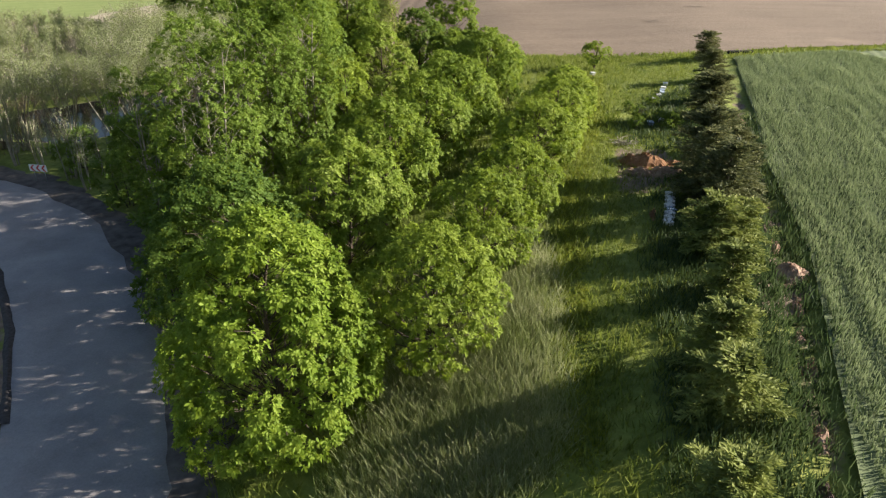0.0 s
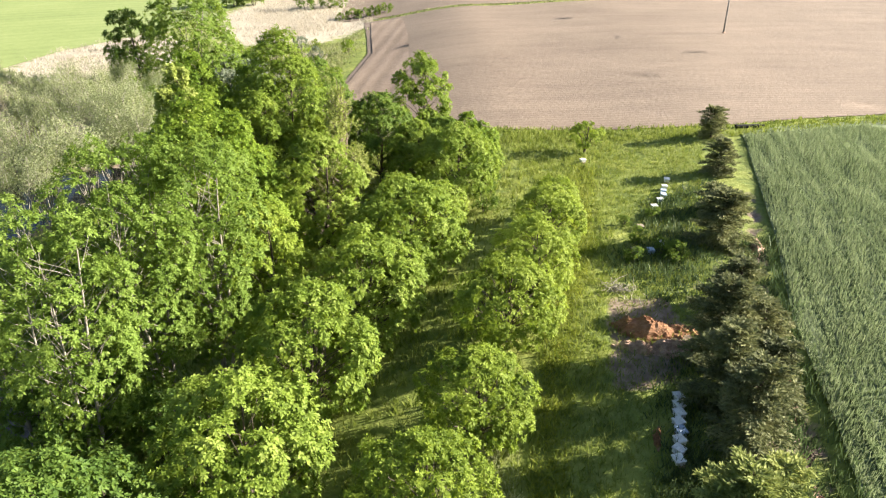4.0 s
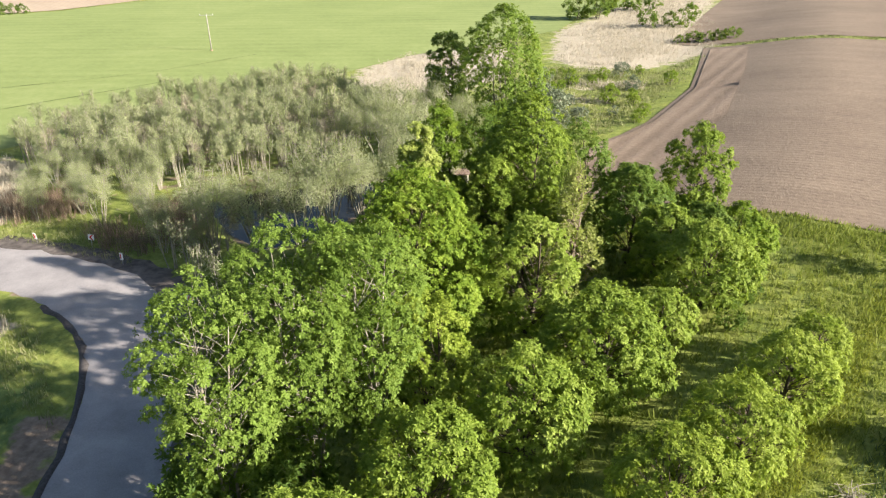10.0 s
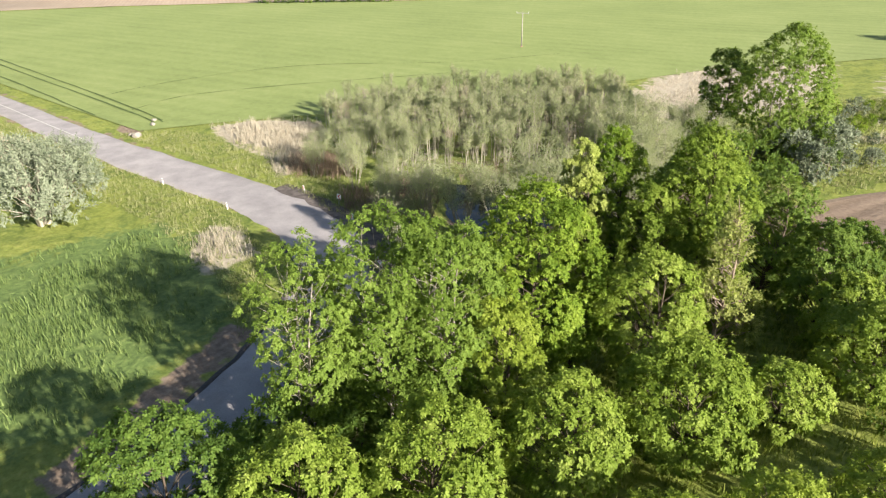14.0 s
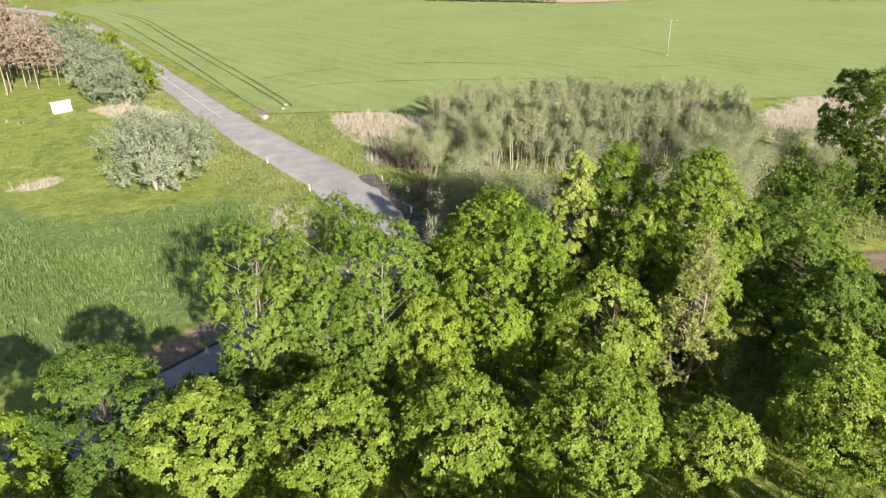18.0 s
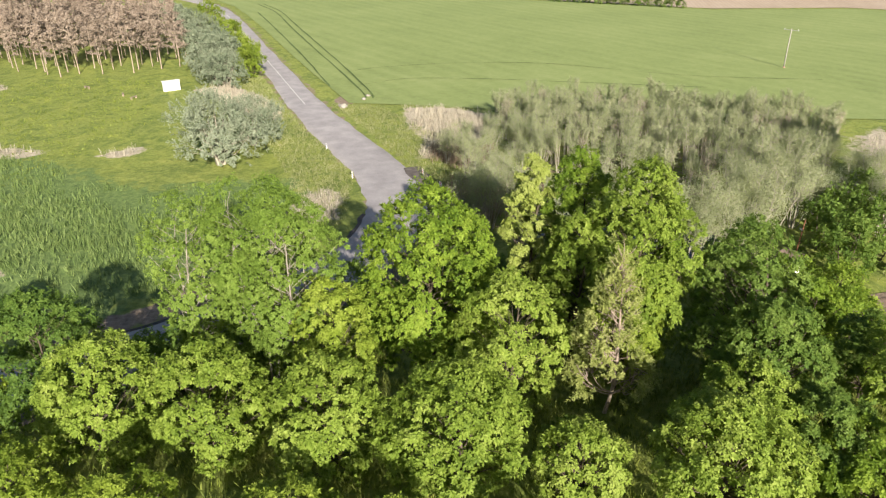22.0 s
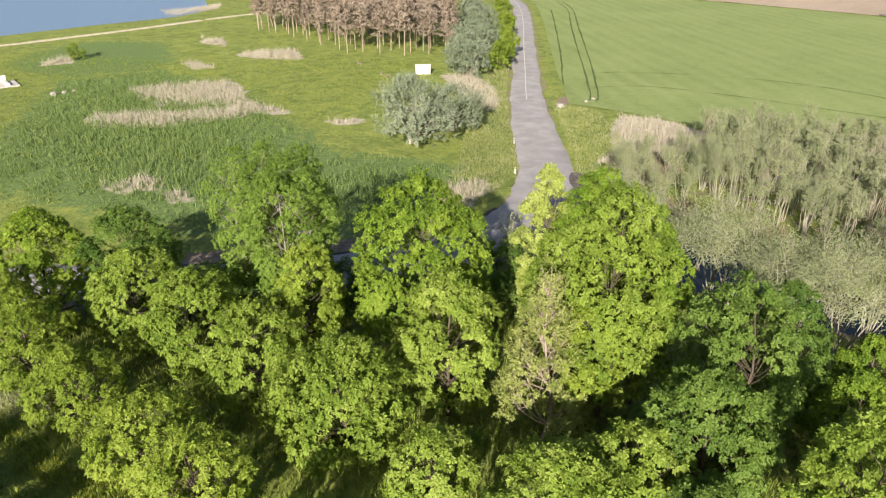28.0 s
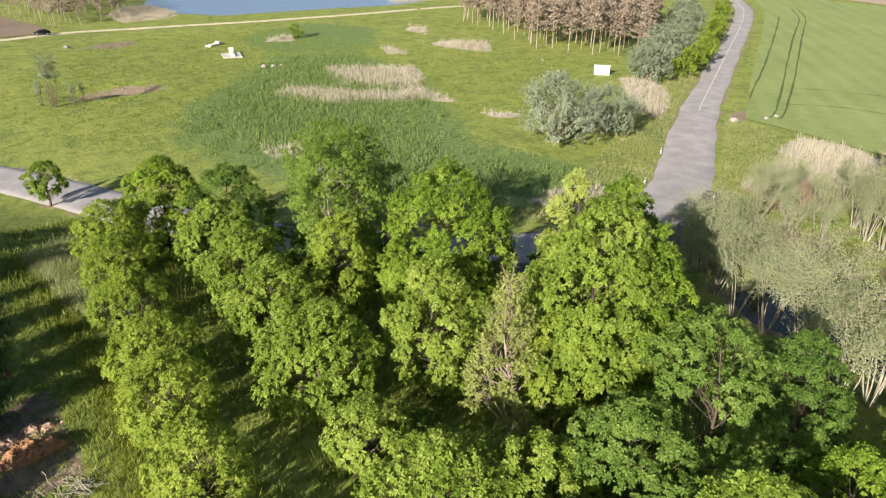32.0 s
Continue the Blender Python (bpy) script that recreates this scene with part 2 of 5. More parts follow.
def height(x, y):
    x, y = np.asarray(x, float), np.asarray(y, float)
    z = land(x, y)
    z = z - 0.9 * mask(POND, x, y, 2.5) - 1.0 * mask(LAKE, x, y, 5.0)
    z = z - 1.7 * np.exp(-((((x + 37) * 0.95 - (y + 52) * 0.3) / 8) ** 4 + (((x + 37) * 0.3 + (y + 52) * 0.95) / 3.2) ** 4))
    z = z - 0.45 * np.exp(-(edge_distance(DITCH, x, y, False) / 0.7) ** 2)
    return z


DITCH = [(9, 4), (12.6, 15.5), (14.6, 21.3), (19.0, 33.5), (20.4, 38.5), (22.8, 48.6), (26.8, 60.6), (29.5, 68)]


def hz(x, y):
    return float(height(np.array([x]), np.array([y]))[0])


# ---- mesh helpers ----
def np_mesh(name, v, q, materials, smooth_faces=True, index=None):
    """A mesh from arrays of points and four-sided faces."""
    me = bpy.data.meshes.new(name)
    v, q = np.asarray(v, np.float32), np.asarray(q, np.int32)
    me.vertices.add(len(v))
    me.vertices.foreach_set("co", v.ravel())
    me.loops.add(q.size)
    me.loops.foreach_set("vertex_index", q.ravel())
    me.polygons.add(len(q))
    me.polygons.foreach_set("loop_start", np.arange(0, q.size, q.shape[1], dtype=np.int32))
    me.polygons.foreach_set("use_smooth", np.full(len(q), smooth_faces))
    if index is not None:
        me.polygons.foreach_set("material_index", np.asarray(index, np.int32))
    for m in materials:
        me.materials.append(m)
    me.update(calc_edges=True)
    return me


def part(name, me, parent, label="", m=None):
    ob = new(name, me)
    ob.parent = parent
    if m is not None:
        ob.matrix_basis = m
    return tagged(ob, label)


def thing(name, x, y, z=None, label="", category="", group="", kind="", turn=0.0, tilt=(0, 0)):
    ob = new(name)
    ob.empty_display_size = 0.2
    ob.matrix_basis = pose(x, y, hz(x, y) if z is None else z, tilt[0], tilt[1], turn)
    return tagged(ob, label, category, group, kind)


def bm_mesh(name, bm, material, smooth_faces=False):
    me = bpy.data.meshes.new(name)
    bmesh.ops.recalc_face_normals(bm, faces=bm.faces)
    bm.to_mesh(me)
    bm.free()
    if smooth_faces:
        me.polygons.foreach_set("use_smooth", np.full(len(me.polygons), True))
    me.materials.append(material)
    return me


def box(sx, sy, sz, x=0, y=0, z=0, bevel=0.0, turn=0.0):
    """A bmesh block standing on z, with bevelled edges."""
    bm = bmesh.new()
    bmesh.ops.create_cube(bm, size=1)
    bmesh.ops.transform(bm, verts=bm.verts, matrix=pose(x, y, z + sz / 2, 0, 0, turn) @ Matrix.Diagonal((sx, sy, sz, 1)))
    if bevel:
        bmesh.ops.bevel(bm, geom=bm.edges[:], offset=bevel, segments=2, affect="EDGES")
    return bm


def rod(r0, r1, a, b, sides=8):
    """A bmesh tapered rod from a to b."""
    bm = bmesh.new()
    a, b = Vector(a), Vector(b)
    bmesh.ops.create_cone(bm, cap_ends=True, segments=sides, radius1=r0, radius2=r1, depth=(b - a).length)
    bmesh.ops.transform(bm, verts=bm.verts, matrix=Matrix.Translation((a + b) / 2) @ (b - a).to_track_quat("Z", "Y").to_matrix().to_4x4())
    return bm


def tubes(paths, sides=6):
    """Points and faces of tapered tubes; a path is a list of (x, y, z, radius)."""
    vs, qs, n = [], [], 0
    for p in paths:
        p = np.asarray(p, float)
        d = np.gradient(p[:, :3], axis=0)
        d /= np.linalg.norm(d, axis=1, keepdims=True) + 1e-9
        ref = np.where(np.abs(d[:, 2:3]) > 0.9, [[1.0, 0, 0]], [[0, 0, 1.0]])
        u = np.cross(d, ref)
        u /= np.linalg.norm(u, axis=1, keepdims=True) + 1e-9
        w = np.cross(d, u)
        a = np.linspace(0, 2 * np.pi, sides, endpoint=False)
        ring = p[:, None, :3] + p[:, None, 3:4] * (u[:, None] * np.cos(a)[None, :, None] + w[:, None] * np.sin(a)[None, :, None])
        vs.append(ring.reshape(-1, 3))
        k, s = np.arange(len(p) - 1)[:, None], np.arange(sides)[None]
        s2 = (s + 1) % sides
        qs.append((n + np.stack([k * sides + s, k * sides + s2, (k + 1) * sides + s2, (k + 1) * sides + s], -1)).reshape(-1, 4))
        n += len(p) * sides
    return np.concatenate(vs), np.concatenate(qs)


def unit(v):
    return v / (np.linalg.norm(v, axis=-1, keepdims=True) + 1e-9)


def leaf_quads(c, nrm, size, aspect, rng, fold=0.25):
    """A folded leaf at each point c, facing about nrm."""
    n = len(c)
    nrm = unit(nrm)
    t = unit(np.cross(nrm, rng.normal(size=(n, 3))))
    s = np.cross(nrm, t)
    L = (size * rng.uniform(0.7, 1.3, n))[:, None]
    W = L * aspect * 0.5
    v = np.stack([c - t * L * 0.5, c + s * W + nrm * W * fold - t * L * 0.05, c + t * L * 0.5 - nrm * L * 0.12, c - s * W + nrm * W * fold - t * L * 0.05], 1)
    return v.reshape(-1, 3), np.arange(4 * n).reshape(-1, 4)


def sphere_dirs(n, rng, up=0.0):
    d = unit(rng.normal(size=(n, 3)))
    if up:
        d[:, 2] += up
        d = unit(d)
    return d


def bent(a, b, r0, r1, rng, wobble=0.08, n=5):
    """A slightly crooked path from a to b, tapering."""
    a, b = np.asarray(a, float), np.asarray(b, float)
    u = np.linspace(0, 1, n)
    L = np.linalg.norm(b - a)
    p = a + (b - a) * u[:, None]
    for k in (1, 2):
        p = p + np.sin(u * np.pi * k)[:, None] * rng.normal(size=3) * L * wobble * 0.8 / k
    return np.concatenate([p, (r0 + (r1 - r0) * u)[:, None]], 1)


def shoot_leaves(a, axis, length, per, leaf, aspect, rng, open_=1.0):
    """Leaves set round shoots that start at a and run along axis."""
    n = len(a)
    axis = unit(axis)
    u = np.tile((np.arange(per) + 0.5) / per, n) + rng.uniform(-0.06, 0.06, n * per)
    ax, st, ln = np.repeat(axis, per, 0), np.repeat(a, per, 0), np.repeat(length, per)
    side = unit(np.cross(ax, rng.normal(size=(n * per, 3))))
    t = unit(side * open_ * (1.15 - 0.6 * u[:, None]) + ax * (0.25 + 0.7 * u[:, None]) + np.array([0, 0, -0.12]) + rng.normal(size=(n * per, 3)) * 0.15)
    c = st + ax * (u * ln)[:, None] + t * leaf * 0.5
    nrm = unit(np.cross(t, np.cross(ax, t)) + rng.normal(size=(n * per, 3)) * 0.25 + np.array([0, 0, 0.25]))
    s = unit(np.cross(nrm, t))
    L = (leaf * (1.1 - 0.35 * u) * rng.uniform(0.75, 1.25, n * per))[:, None]
    W = L * aspect * 0.5
    v = np.stack([c - t * L * 0.5, c + s * W + nrm * W * 0.25 - t * L * 0.05, c + t * L * 0.5 - nrm * L * 0.14, c - s * W + nrm * W * 0.25 - t * L * 0.05], 1)
    return v.reshape(-1, 3), np.arange(4 * n * per).reshape(-1, 4)


def rosettes(tip, axis, size, per, aspect, rng, droop=0.3):
    """Whorls of leaves that fan out round shoot tips, the outer ones drooping, the inner ones upright."""
    n = len(tip)
    axis = unit(axis)
    u = unit(np.cross(axis, rng.normal(size=(n, 3))))
    w = np.cross(axis, u)
    k = np.tile(np.arange(per), n)
    phi = k * 2.39996 + np.repeat(rng.uniform(0, 6.283, n), per) + rng.normal(size=n * per) * 0.3
    lift = np.tile((np.arange(per) / per) ** 1.3 * 1.25 - 0.1, n) + rng.normal(size=n * per) * 0.15
    ax, tp = np.repeat(axis, per, 0), np.repeat(tip, per, 0)
    rad = np.cos(phi)[:, None] * np.repeat(u, per, 0) + np.sin(phi)[:, None] * np.repeat(w, per, 0)
    t = unit(rad * np.cos(lift)[:, None] + ax * np.sin(lift)[:, None] + np.array([0, 0, -droop * 0.5]))
    nrm = unit(ax * np.cos(lift)[:, None] - rad * np.sin(lift)[:, None] + rng.normal(size=(n * per, 3)) * 0.22)
    s = unit(np.cross(nrm, t))
    L = (np.repeat(size * rng.uniform(0.75, 1.25, n), per) * rng.uniform(0.75, 1.2, n * per))[:, None]
    W = L * aspect * 0.5
    c = tp - ax * L * (0.1 + 0.35 * rng.random((n * per, 1)))
    end = c + t * L - np.array([0, 0, 1.0]) * L * droop
    mid = c + t * L * 0.58 - np.array([0, 0, 1.0]) * L * droop * 0.25
    v = np.stack([c, mid + s * W - nrm * W * 0.25, end, mid - s * W - nrm * W * 0.25], 1)
    return v.reshape(-1, 3), np.arange(4 * n * per).reshape(-1, 4)


def broad_tree(seed, h, r, base=0.25, form="round", lobes=30, clusters=650, per=14, leaf=0.28, aspect=0.45, stems=1, trunk_r=0.16, spread=0.33, bare=0.0, upright=0.55, shoot=0.55, sides=6, tufts=12, whorl=0.0):
    """Arrays of trunk and crown for a broad-leaved tree of height h and crown radius r."""
    rng = np.random.default_rng(seed)
    cz, hh = h * (1 + base) / 2, h * (1 - base) / 2
    # lobes: boughs of foliage that make the uneven outline
    u = np.linspace(-0.85, 0.97, lobes) + rng.normal(size=lobes) * 0.06
    ang = np.arange(lobes) * 2.39996 + rng.uniform(0, 6) + rng.normal(size=lobes) * 0.25
    v = np.clip((u + 0.9) / 1.87, 0, 1)
    if form == "cone":
        w = np.clip(1.0 - 0.8 * v ** 1.3, 0.12, 1)
    elif form == "column":
        w = np.where(u > 0.4, 1.0 - 1.05 * (u - 0.4), 0.8 + 0.25 * np.clip(u + 0.6, 0, 0.8))
    elif form == "vase":
        w = np.where(u > 0.55, 1.0 - 0.9 * (u - 0.55), 0.55 + 0.45 * np.clip((u + 0.9) / 1.2, 0, 1))
    elif form == "egg":
        w = np.sqrt(np.clip(1 - ((u + 0.3) / 1.3) ** 2 * 0.97, 0.03, 1))
    elif form == "dome":
        w = np.sqrt(np.clip(1 - np.clip(u, 0, 1) ** 2 * 0.95, 0.05, 1)) * np.clip(0.82 + 0.4 * (u + 0.85), 0.8, 1)
    else:
        w = np.sqrt(np.clip(1 - u * u * 0.9, 0.05, 1))
    rad = spread * r * rng.uniform(0.7, 1.35, lobes)
    k = np.maximum(0, w * r - rad * 0.7) * rng.uniform(0.82, 1.12, lobes) * np.where(rng.random(lobes) < (0.08 if whorl else 0.22), 0.45, 1)
    lc = np.stack([np.cos(ang) * k, np.sin(ang) * k, cz + u * (hh - 0.5 * rad)], 1)
    # shoots on the outer and upper side of the lobes
    pick = rng.choice(lobes, clusters, p=rad ** 2 / (rad ** 2).sum())
    out = unit(lc[pick] - np.array([0, 0, cz - 0.35 * hh]))
    tuft = pick * tufts + rng.integers(0, tufts, clusters)
    td, tr = sphere_dirs(lobes * tufts, rng), rng.uniform(0.82, 1.18, lobes * tufts)
    cd = unit(unit(td[tuft] + out * 0.75 + np.array([0, 0, 0.3])) + rng.normal(size=(clusters, 3)) * (0.3 if whorl else 0.17))
    tr = tr[tuft]
    if bare >= 3:
        keep = lc[pick][:, 2] < h * rng.uniform(0.55, 1.15, clusters)
        pick, out, cd, tr = pick[keep], out[keep], cd[keep], tr[keep]
        clusters = len(pick)
    inner = rng.random(clusters) < (0.14 if whorl else 0.2)
    cc = lc[pick] + cd * (rad[pick] * np.where(inner, rng.uniform(0.1, 0.6, clusters), rng.uniform(0.74, 1.0, clusters) * tr))[:, None]
    axis = unit(cd * (1 - upright) + out * 0.25 + np.array([0, 0, upright]) + rng.normal(size=(clusters, 3)) * 0.2)
    if whorl:
        # drop whorls that lie buried in a neighbouring bough
        d = np.linalg.norm(cc[:, None] - lc[None], axis=2) / rad[None]
        d[np.arange(clusters), pick] = 9
        keep = (d.min(1) > 0.66) | (rng.random(clusters) < 0.15)
        face = unit(cd * 0.75 + out * 0.35 + np.array([0, 0, 0.35 + 0.3 * upright]) + rng.normal(size=(clusters, 3)) * 0.22)
        lv, lq = rosettes(cc[keep], face[keep], whorl, per, aspect, rng)
    else:
        lv, lq = shoot_leaves(cc, axis, shoot * rng.uniform(0.6, 1.35, clusters) * (0.75 + 0.5 * (cc[:, 2] > cz)), per, leaf, aspect, rng)
    # trunk and limbs
    paths = []
    top = np.array([0, 0, h * 0.88])
    for s in range(stems):
        a = 6.283 * s / stems + rng.uniform(0, 1)
        off = np.array([math.cos(a), math.sin(a), 0]) * (0.0 if stems == 1 else 0.25)
        lean = np.array([math.cos(a), math.sin(a), 0]) * (0.05 * h if stems == 1 else 0.4 * r)
        tip = top * (1 if s == 0 else rng.uniform(0.78, 0.97)) + lean
        tp = bent(off + np.array([0, 0, -0.3]), tip, trunk_r / (1 if stems == 1 else 1.3), 0.03, rng, 0.03, 8)
        paths.append(tp)
        for i in range(s, lobes, stems):
            z0 = max(h * 0.12, lc[i, 2] - rng.uniform(0.6, 1.0) * math.hypot(lc[i, 0] - lean[0] * 0.5, lc[i, 1] - lean[1] * 0.5) - 0.3)
            j = np.interp(z0, tp[:, 2], np.arange(8))
            st = np.array([np.interp(j, np.arange(8), tp[:, c]) for c in range(4)])
            paths.append(bent(st[:3], lc[i], max(0.016, st[3] * (0.3 if whorl else 0.45)), 0.01, rng, 0.06, 5))
            if bare:
                for _ in range(int(bare)):
                    e = lc[i] + sphere_dirs(1, rng, 0.6)[0] * rad[i] * rng.uniform(0.9, 1.5)
                    paths.append(bent(lc[i] * 0.7 + st[:3] * 0.3, e, 0.03, 0.008, rng, 0.06, 4))
    tv, tq = tubes(paths, sides)
    return (tv, tq), (lv, lq)


def plant_tree(name, x, y, top, arrays, bark, leaf, label, category="tree", group="", turn=0.0):
    """A tree thing with its trunk and crown as parts."""
    t = thing(name, x, y, None, label, category, group, turn=turn)
    (tv, tq), (lv, lq) = arrays
    part("trunk", np_mesh("trunk", tv, tq, [BARK[bark]]), t)
    part("crown", np_mesh("crown", lv, lq, [LEAF[leaf]], False), t)
    return t


def blades(name, poly, density, h, w, material, label, rng, per=4, lean=0.35, fade=0.0, tuft=0.12, vary=0.45, category="grass", parent=None):
    """Upright blades scattered in an outline, as one mass."""
    P = np.array(poly, float)
    (x0, y0), (x1, y1) = P.min(0), P.max(0)
    n = int((x1 - x0) * (y1 - y0) * density)
    x, y = rng.uniform(x0, x1, n), rng.uniform(y0, y1, n)
    ok = inside(poly, x, y) & (road_distance(x, y) > 3.7)
    if fade:
        d = edge_distance(poly, x, y)
        bare_ = np.array([noise.noise(Vector((a * 0.22, c * 0.22, 7.0))) for a, c in zip(x, y)]) if n < 60000 else np.zeros(n)
        ok &= rng.random(n) < np.clip(d / fade + bare_ * 0.9, 0, 1)
    x, y = x[ok], y[ok]
    z = height(x, y)
    n = len(x) * per
    b = np.repeat(np.stack([x, y, z], 1), per, 0) + np.concatenate([rng.normal(size=(n, 2)) * tuft, np.zeros((n, 1))], 1)
    a = rng.uniform(0, 6.283, n)
    hh = np.repeat(h * rng.uniform(1 - vary, 1 + vary, len(x)), per) * rng.uniform(0.75, 1.2, n)
    side = np.stack([np.cos(a), np.sin(a), np.zeros(n)], 1)
    a2 = rng.uniform(0, 6.283, n)
    tip = np.stack([np.cos(a2) * lean * hh * rng.uniform(0.2, 1, n), np.sin(a2) * lean * hh * rng.uniform(0.2, 1, n), hh], 1)
    ww = w * rng.uniform(0.6, 1.3, n)[:, None]
    b[:, 2] -= 0.05
    v = np.stack([b - side * ww * 0.5, b + side * ww * 0.5, b + tip * 0.96 + side * ww * 0.22, b + tip - side * ww * 0.12], 1)
    ob = new(name, np_mesh(name, v.reshape(-1, 3), np.arange(4 * n).reshape(-1, 4), [material], False))
    return tagged(ob, label, category, kind="stuff")


# ---- the road ----
ROAD = [(4, -42), (-1.5, -24), (-6.5, -9), (-10.6, 8), (-14.8, 21.8), (-20.8, 34), (-28, 44.2), (-36, 51), (-45, 54.2), (-54, 54.4), (-66, 52), (-82, 46.5), (-104, 39.2), (-135, 30.5), (-166, 21.8), (-200, 12.5), (-235, 2), (-262, -8), (-290, -24), (-330, -60), (-380, -110)]


def curve_points(pts, n=8):
    """A smooth line through the points."""
    p = [Vector((*a, 0)) for a in pts]
    p = [p[0] * 2 - p[1]] + p + [p[-1] * 2 - p[-2]]
    out = []
    for i in range(1, len(p) - 2):
        for k in range(n):
            u = k / n
            a, b, c, d = p[i - 1:i + 3]
            q = 0.5 * (2 * b + (c - a) * u + (2 * a - 5 * b + 4 * c - d) * u * u + (3 * b - a - 3 * c + d) * u ** 3)
            out.append((q.x, q.y))
    return out + [(p[-2].x, p[-2].y)]


ROAD_LINE = curve_points(ROAD, 6)


def road_distance(x, y):
    return edge_distance(ROAD_LINE, x, y, False)


def strip(name, line, half, lift, material, across=2, offset=0.0, ragged=0.0, seed=1, thick=0.0):
    """A band laid along a line on the land."""
    rng = np.random.default_rng(seed)
    L = np.array(line, float)
    d = unit(np.gradient(L, axis=0))
    nrm = np.stack([-d[:, 1], d[:, 0]], 1)
    hw = np.full(len(L), half) if np.isscalar(half) else np.asarray(half)
    rows = []
    for k in np.linspace(-1, 1, across + 1):
        e = rng.normal(size=len(L)) * ragged * (abs(k) == 1)
        p = L + nrm * (offset + k * hw + e)[:, None]
        rows.append(np.column_stack([p, land(p[:, 0], p[:, 1]) + lift - 0.05 * k * k]))
    if thick:
        for i, k in ((0, -1), (-1, 1)):
            q = rows[i].copy()
            q[:, :2] += nrm * k * 0.35
            q[:, 2] -= thick
            rows.insert(0 if k < 0 else len(rows), q)
    v = np.stack(rows, 1)
    m = v.shape[1]
    i, j = np.arange(len(L) - 1)[:, None], np.arange(m - 1)[None]
    q = np.stack([i * m + j, i * m + j + 1, (i + 1) * m + j + 1, (i + 1) * m + j], -1).reshape(-1, 4)
    return np_mesh(name, v.reshape(-1, 3), q, [material])


# ---- ground ----
BROWN = [(3.5, 89.8), (-10, 91.5), (-21, 93), (-22, 99), (-18.5, 112), (-15, 120), (-13, 128), (-11, 152), (-13, 172), (-16, 197), (20, 199), (79, 207), (160, 226), (300, 255), (300, 130), (110, 100), (58, 92.5), (36, 88.2), (18, 88.2)]
FAR_BROWN = [(-24, 201), (20, 203), (79, 211), (160, 230), (300, 259), (700, 700), (-30, 700), (-26, 260)]
WHEAT_W = [(-104, 47.5), (-101, 60), (-97, 72), (-91, 92), (-86, 115), (-81, 142), (-78, 165), (-66, 192), (-58, 214), (-62, 250), (-48, 290), (-60, 420), (-150, 420), (-196, 276), (-224, 230), (-228, 180), (-262, 128), (-288, 75), (-300, 40), (-310, -8), (-290, -14), (-262, 0), (-235, 9), (-200, 19.5), (-166, 29), (-135, 38)]
FAR_BARE = [(-231, 181), (-227, 231), (-199, 278), (-153, 424), (-150, 900), (-900, 900), (-900, -100), (-420, -80), (-330, -20), (-303, 40), (-291, 75), (-265, 128)]
WHEAT_E = [(9.8, 0), (13.4, 15.5), (15.6, 21.3), (20.2, 33.5), (21.6, 38.5), (24.0, 48.6), (28.1, 60.6), (31.5, 72), (35.2, 84.5), (38, 86.3), (58, 90.3), (110, 97.5), (180, 112), (180, -60), (0, -60)]
REEDS = [
    [(-92, 74), (-99, 66), (-99, 58), (-88, 58), (-77, 60), (-68, 58), (-70, 64), (-80, 70), (-86, 74)],
    [(-45, 172), (-58, 214), (-56, 252), (-62, 300), (-30, 320), (-26, 262), (-14, 215), (-13, 200), (-14, 190), (-20, 175), (-31, 162)],
    [(-81, 150), (-80, 170), (-66, 190), (-56, 175), (-48, 150), (-50, 126), (-57, 121), (-70, 128)],
    [(-33, 134), (-32, 139), (-22, 141), (-20, 138)],
    [(-33, 145), (-32, 152), (-22, 157), (-19, 152)],
    [(-46, 102), (-50, 112), (-56, 122), (-48, 124), (-42, 112)],
    [(-82, -41), (-90, -34), (-97, -25), (-90, -17), (-81, -10.6), (-79, -16), (-73, -25)],
    [(-63, -31.7), (-70, -22), (-78, -10), (-76, -5), (-71, -6), (-67, -10), (-62, -13), (-58, -22), (-57.5, -27)],
    [(-34, 0), (-40, 2), (-40, 6), (-36, 9), (-33, 13), (-36, 14.5), (-38, 11), (-34, 5)],
    [(-109, -50), (-112, -46), (-107, -38), (-104, -42)],
    [(-122, -46), (-131, -40), (-134, -32), (-124, -24), (-120, -34)],
    [(-142, -70), (-140, -60), (-132, -54), (-134, -64)],
    [(-119, 15), (-122, 22), (-112, 30), (-100, 35), (-93, 36), (-96, 30), (-108, 22)],
    [(-83, -16), (-81, -2.8), (-79, 2), (-76, -2), (-75, -12)],
    [(-75, 9), (-80, 14.5), (-79, 17), (-75, 15)],
    [(-44, 41), (-50, 41), (-57, 45), (-55, 48), (-46, 47)],
    [(-98, -84), (-104, -80), (-100, -74), (-94, -78)],
    [(-176, -112), (-200, -108), (-212, -116), (-190, -128)],
    [(-84, -140), (-99, -138), (-108, -146), (-112, -170), (-100, -172), (-88, -160)],
]
LUSH = [(-28, 8), (-26, 28), (-36, 42), (-52, 44), (-62, 40), (-60, 20), (-74, 4), (-92, -20), (-100, -48), (-84, -62), (-60, -44), (-40, -30), (-28, -12)]
LUSH_FAR = [(-84, -62), (-100, -48), (-112, -52), (-134, -74), (-128, -96), (-104, -98), (-86, -84)]
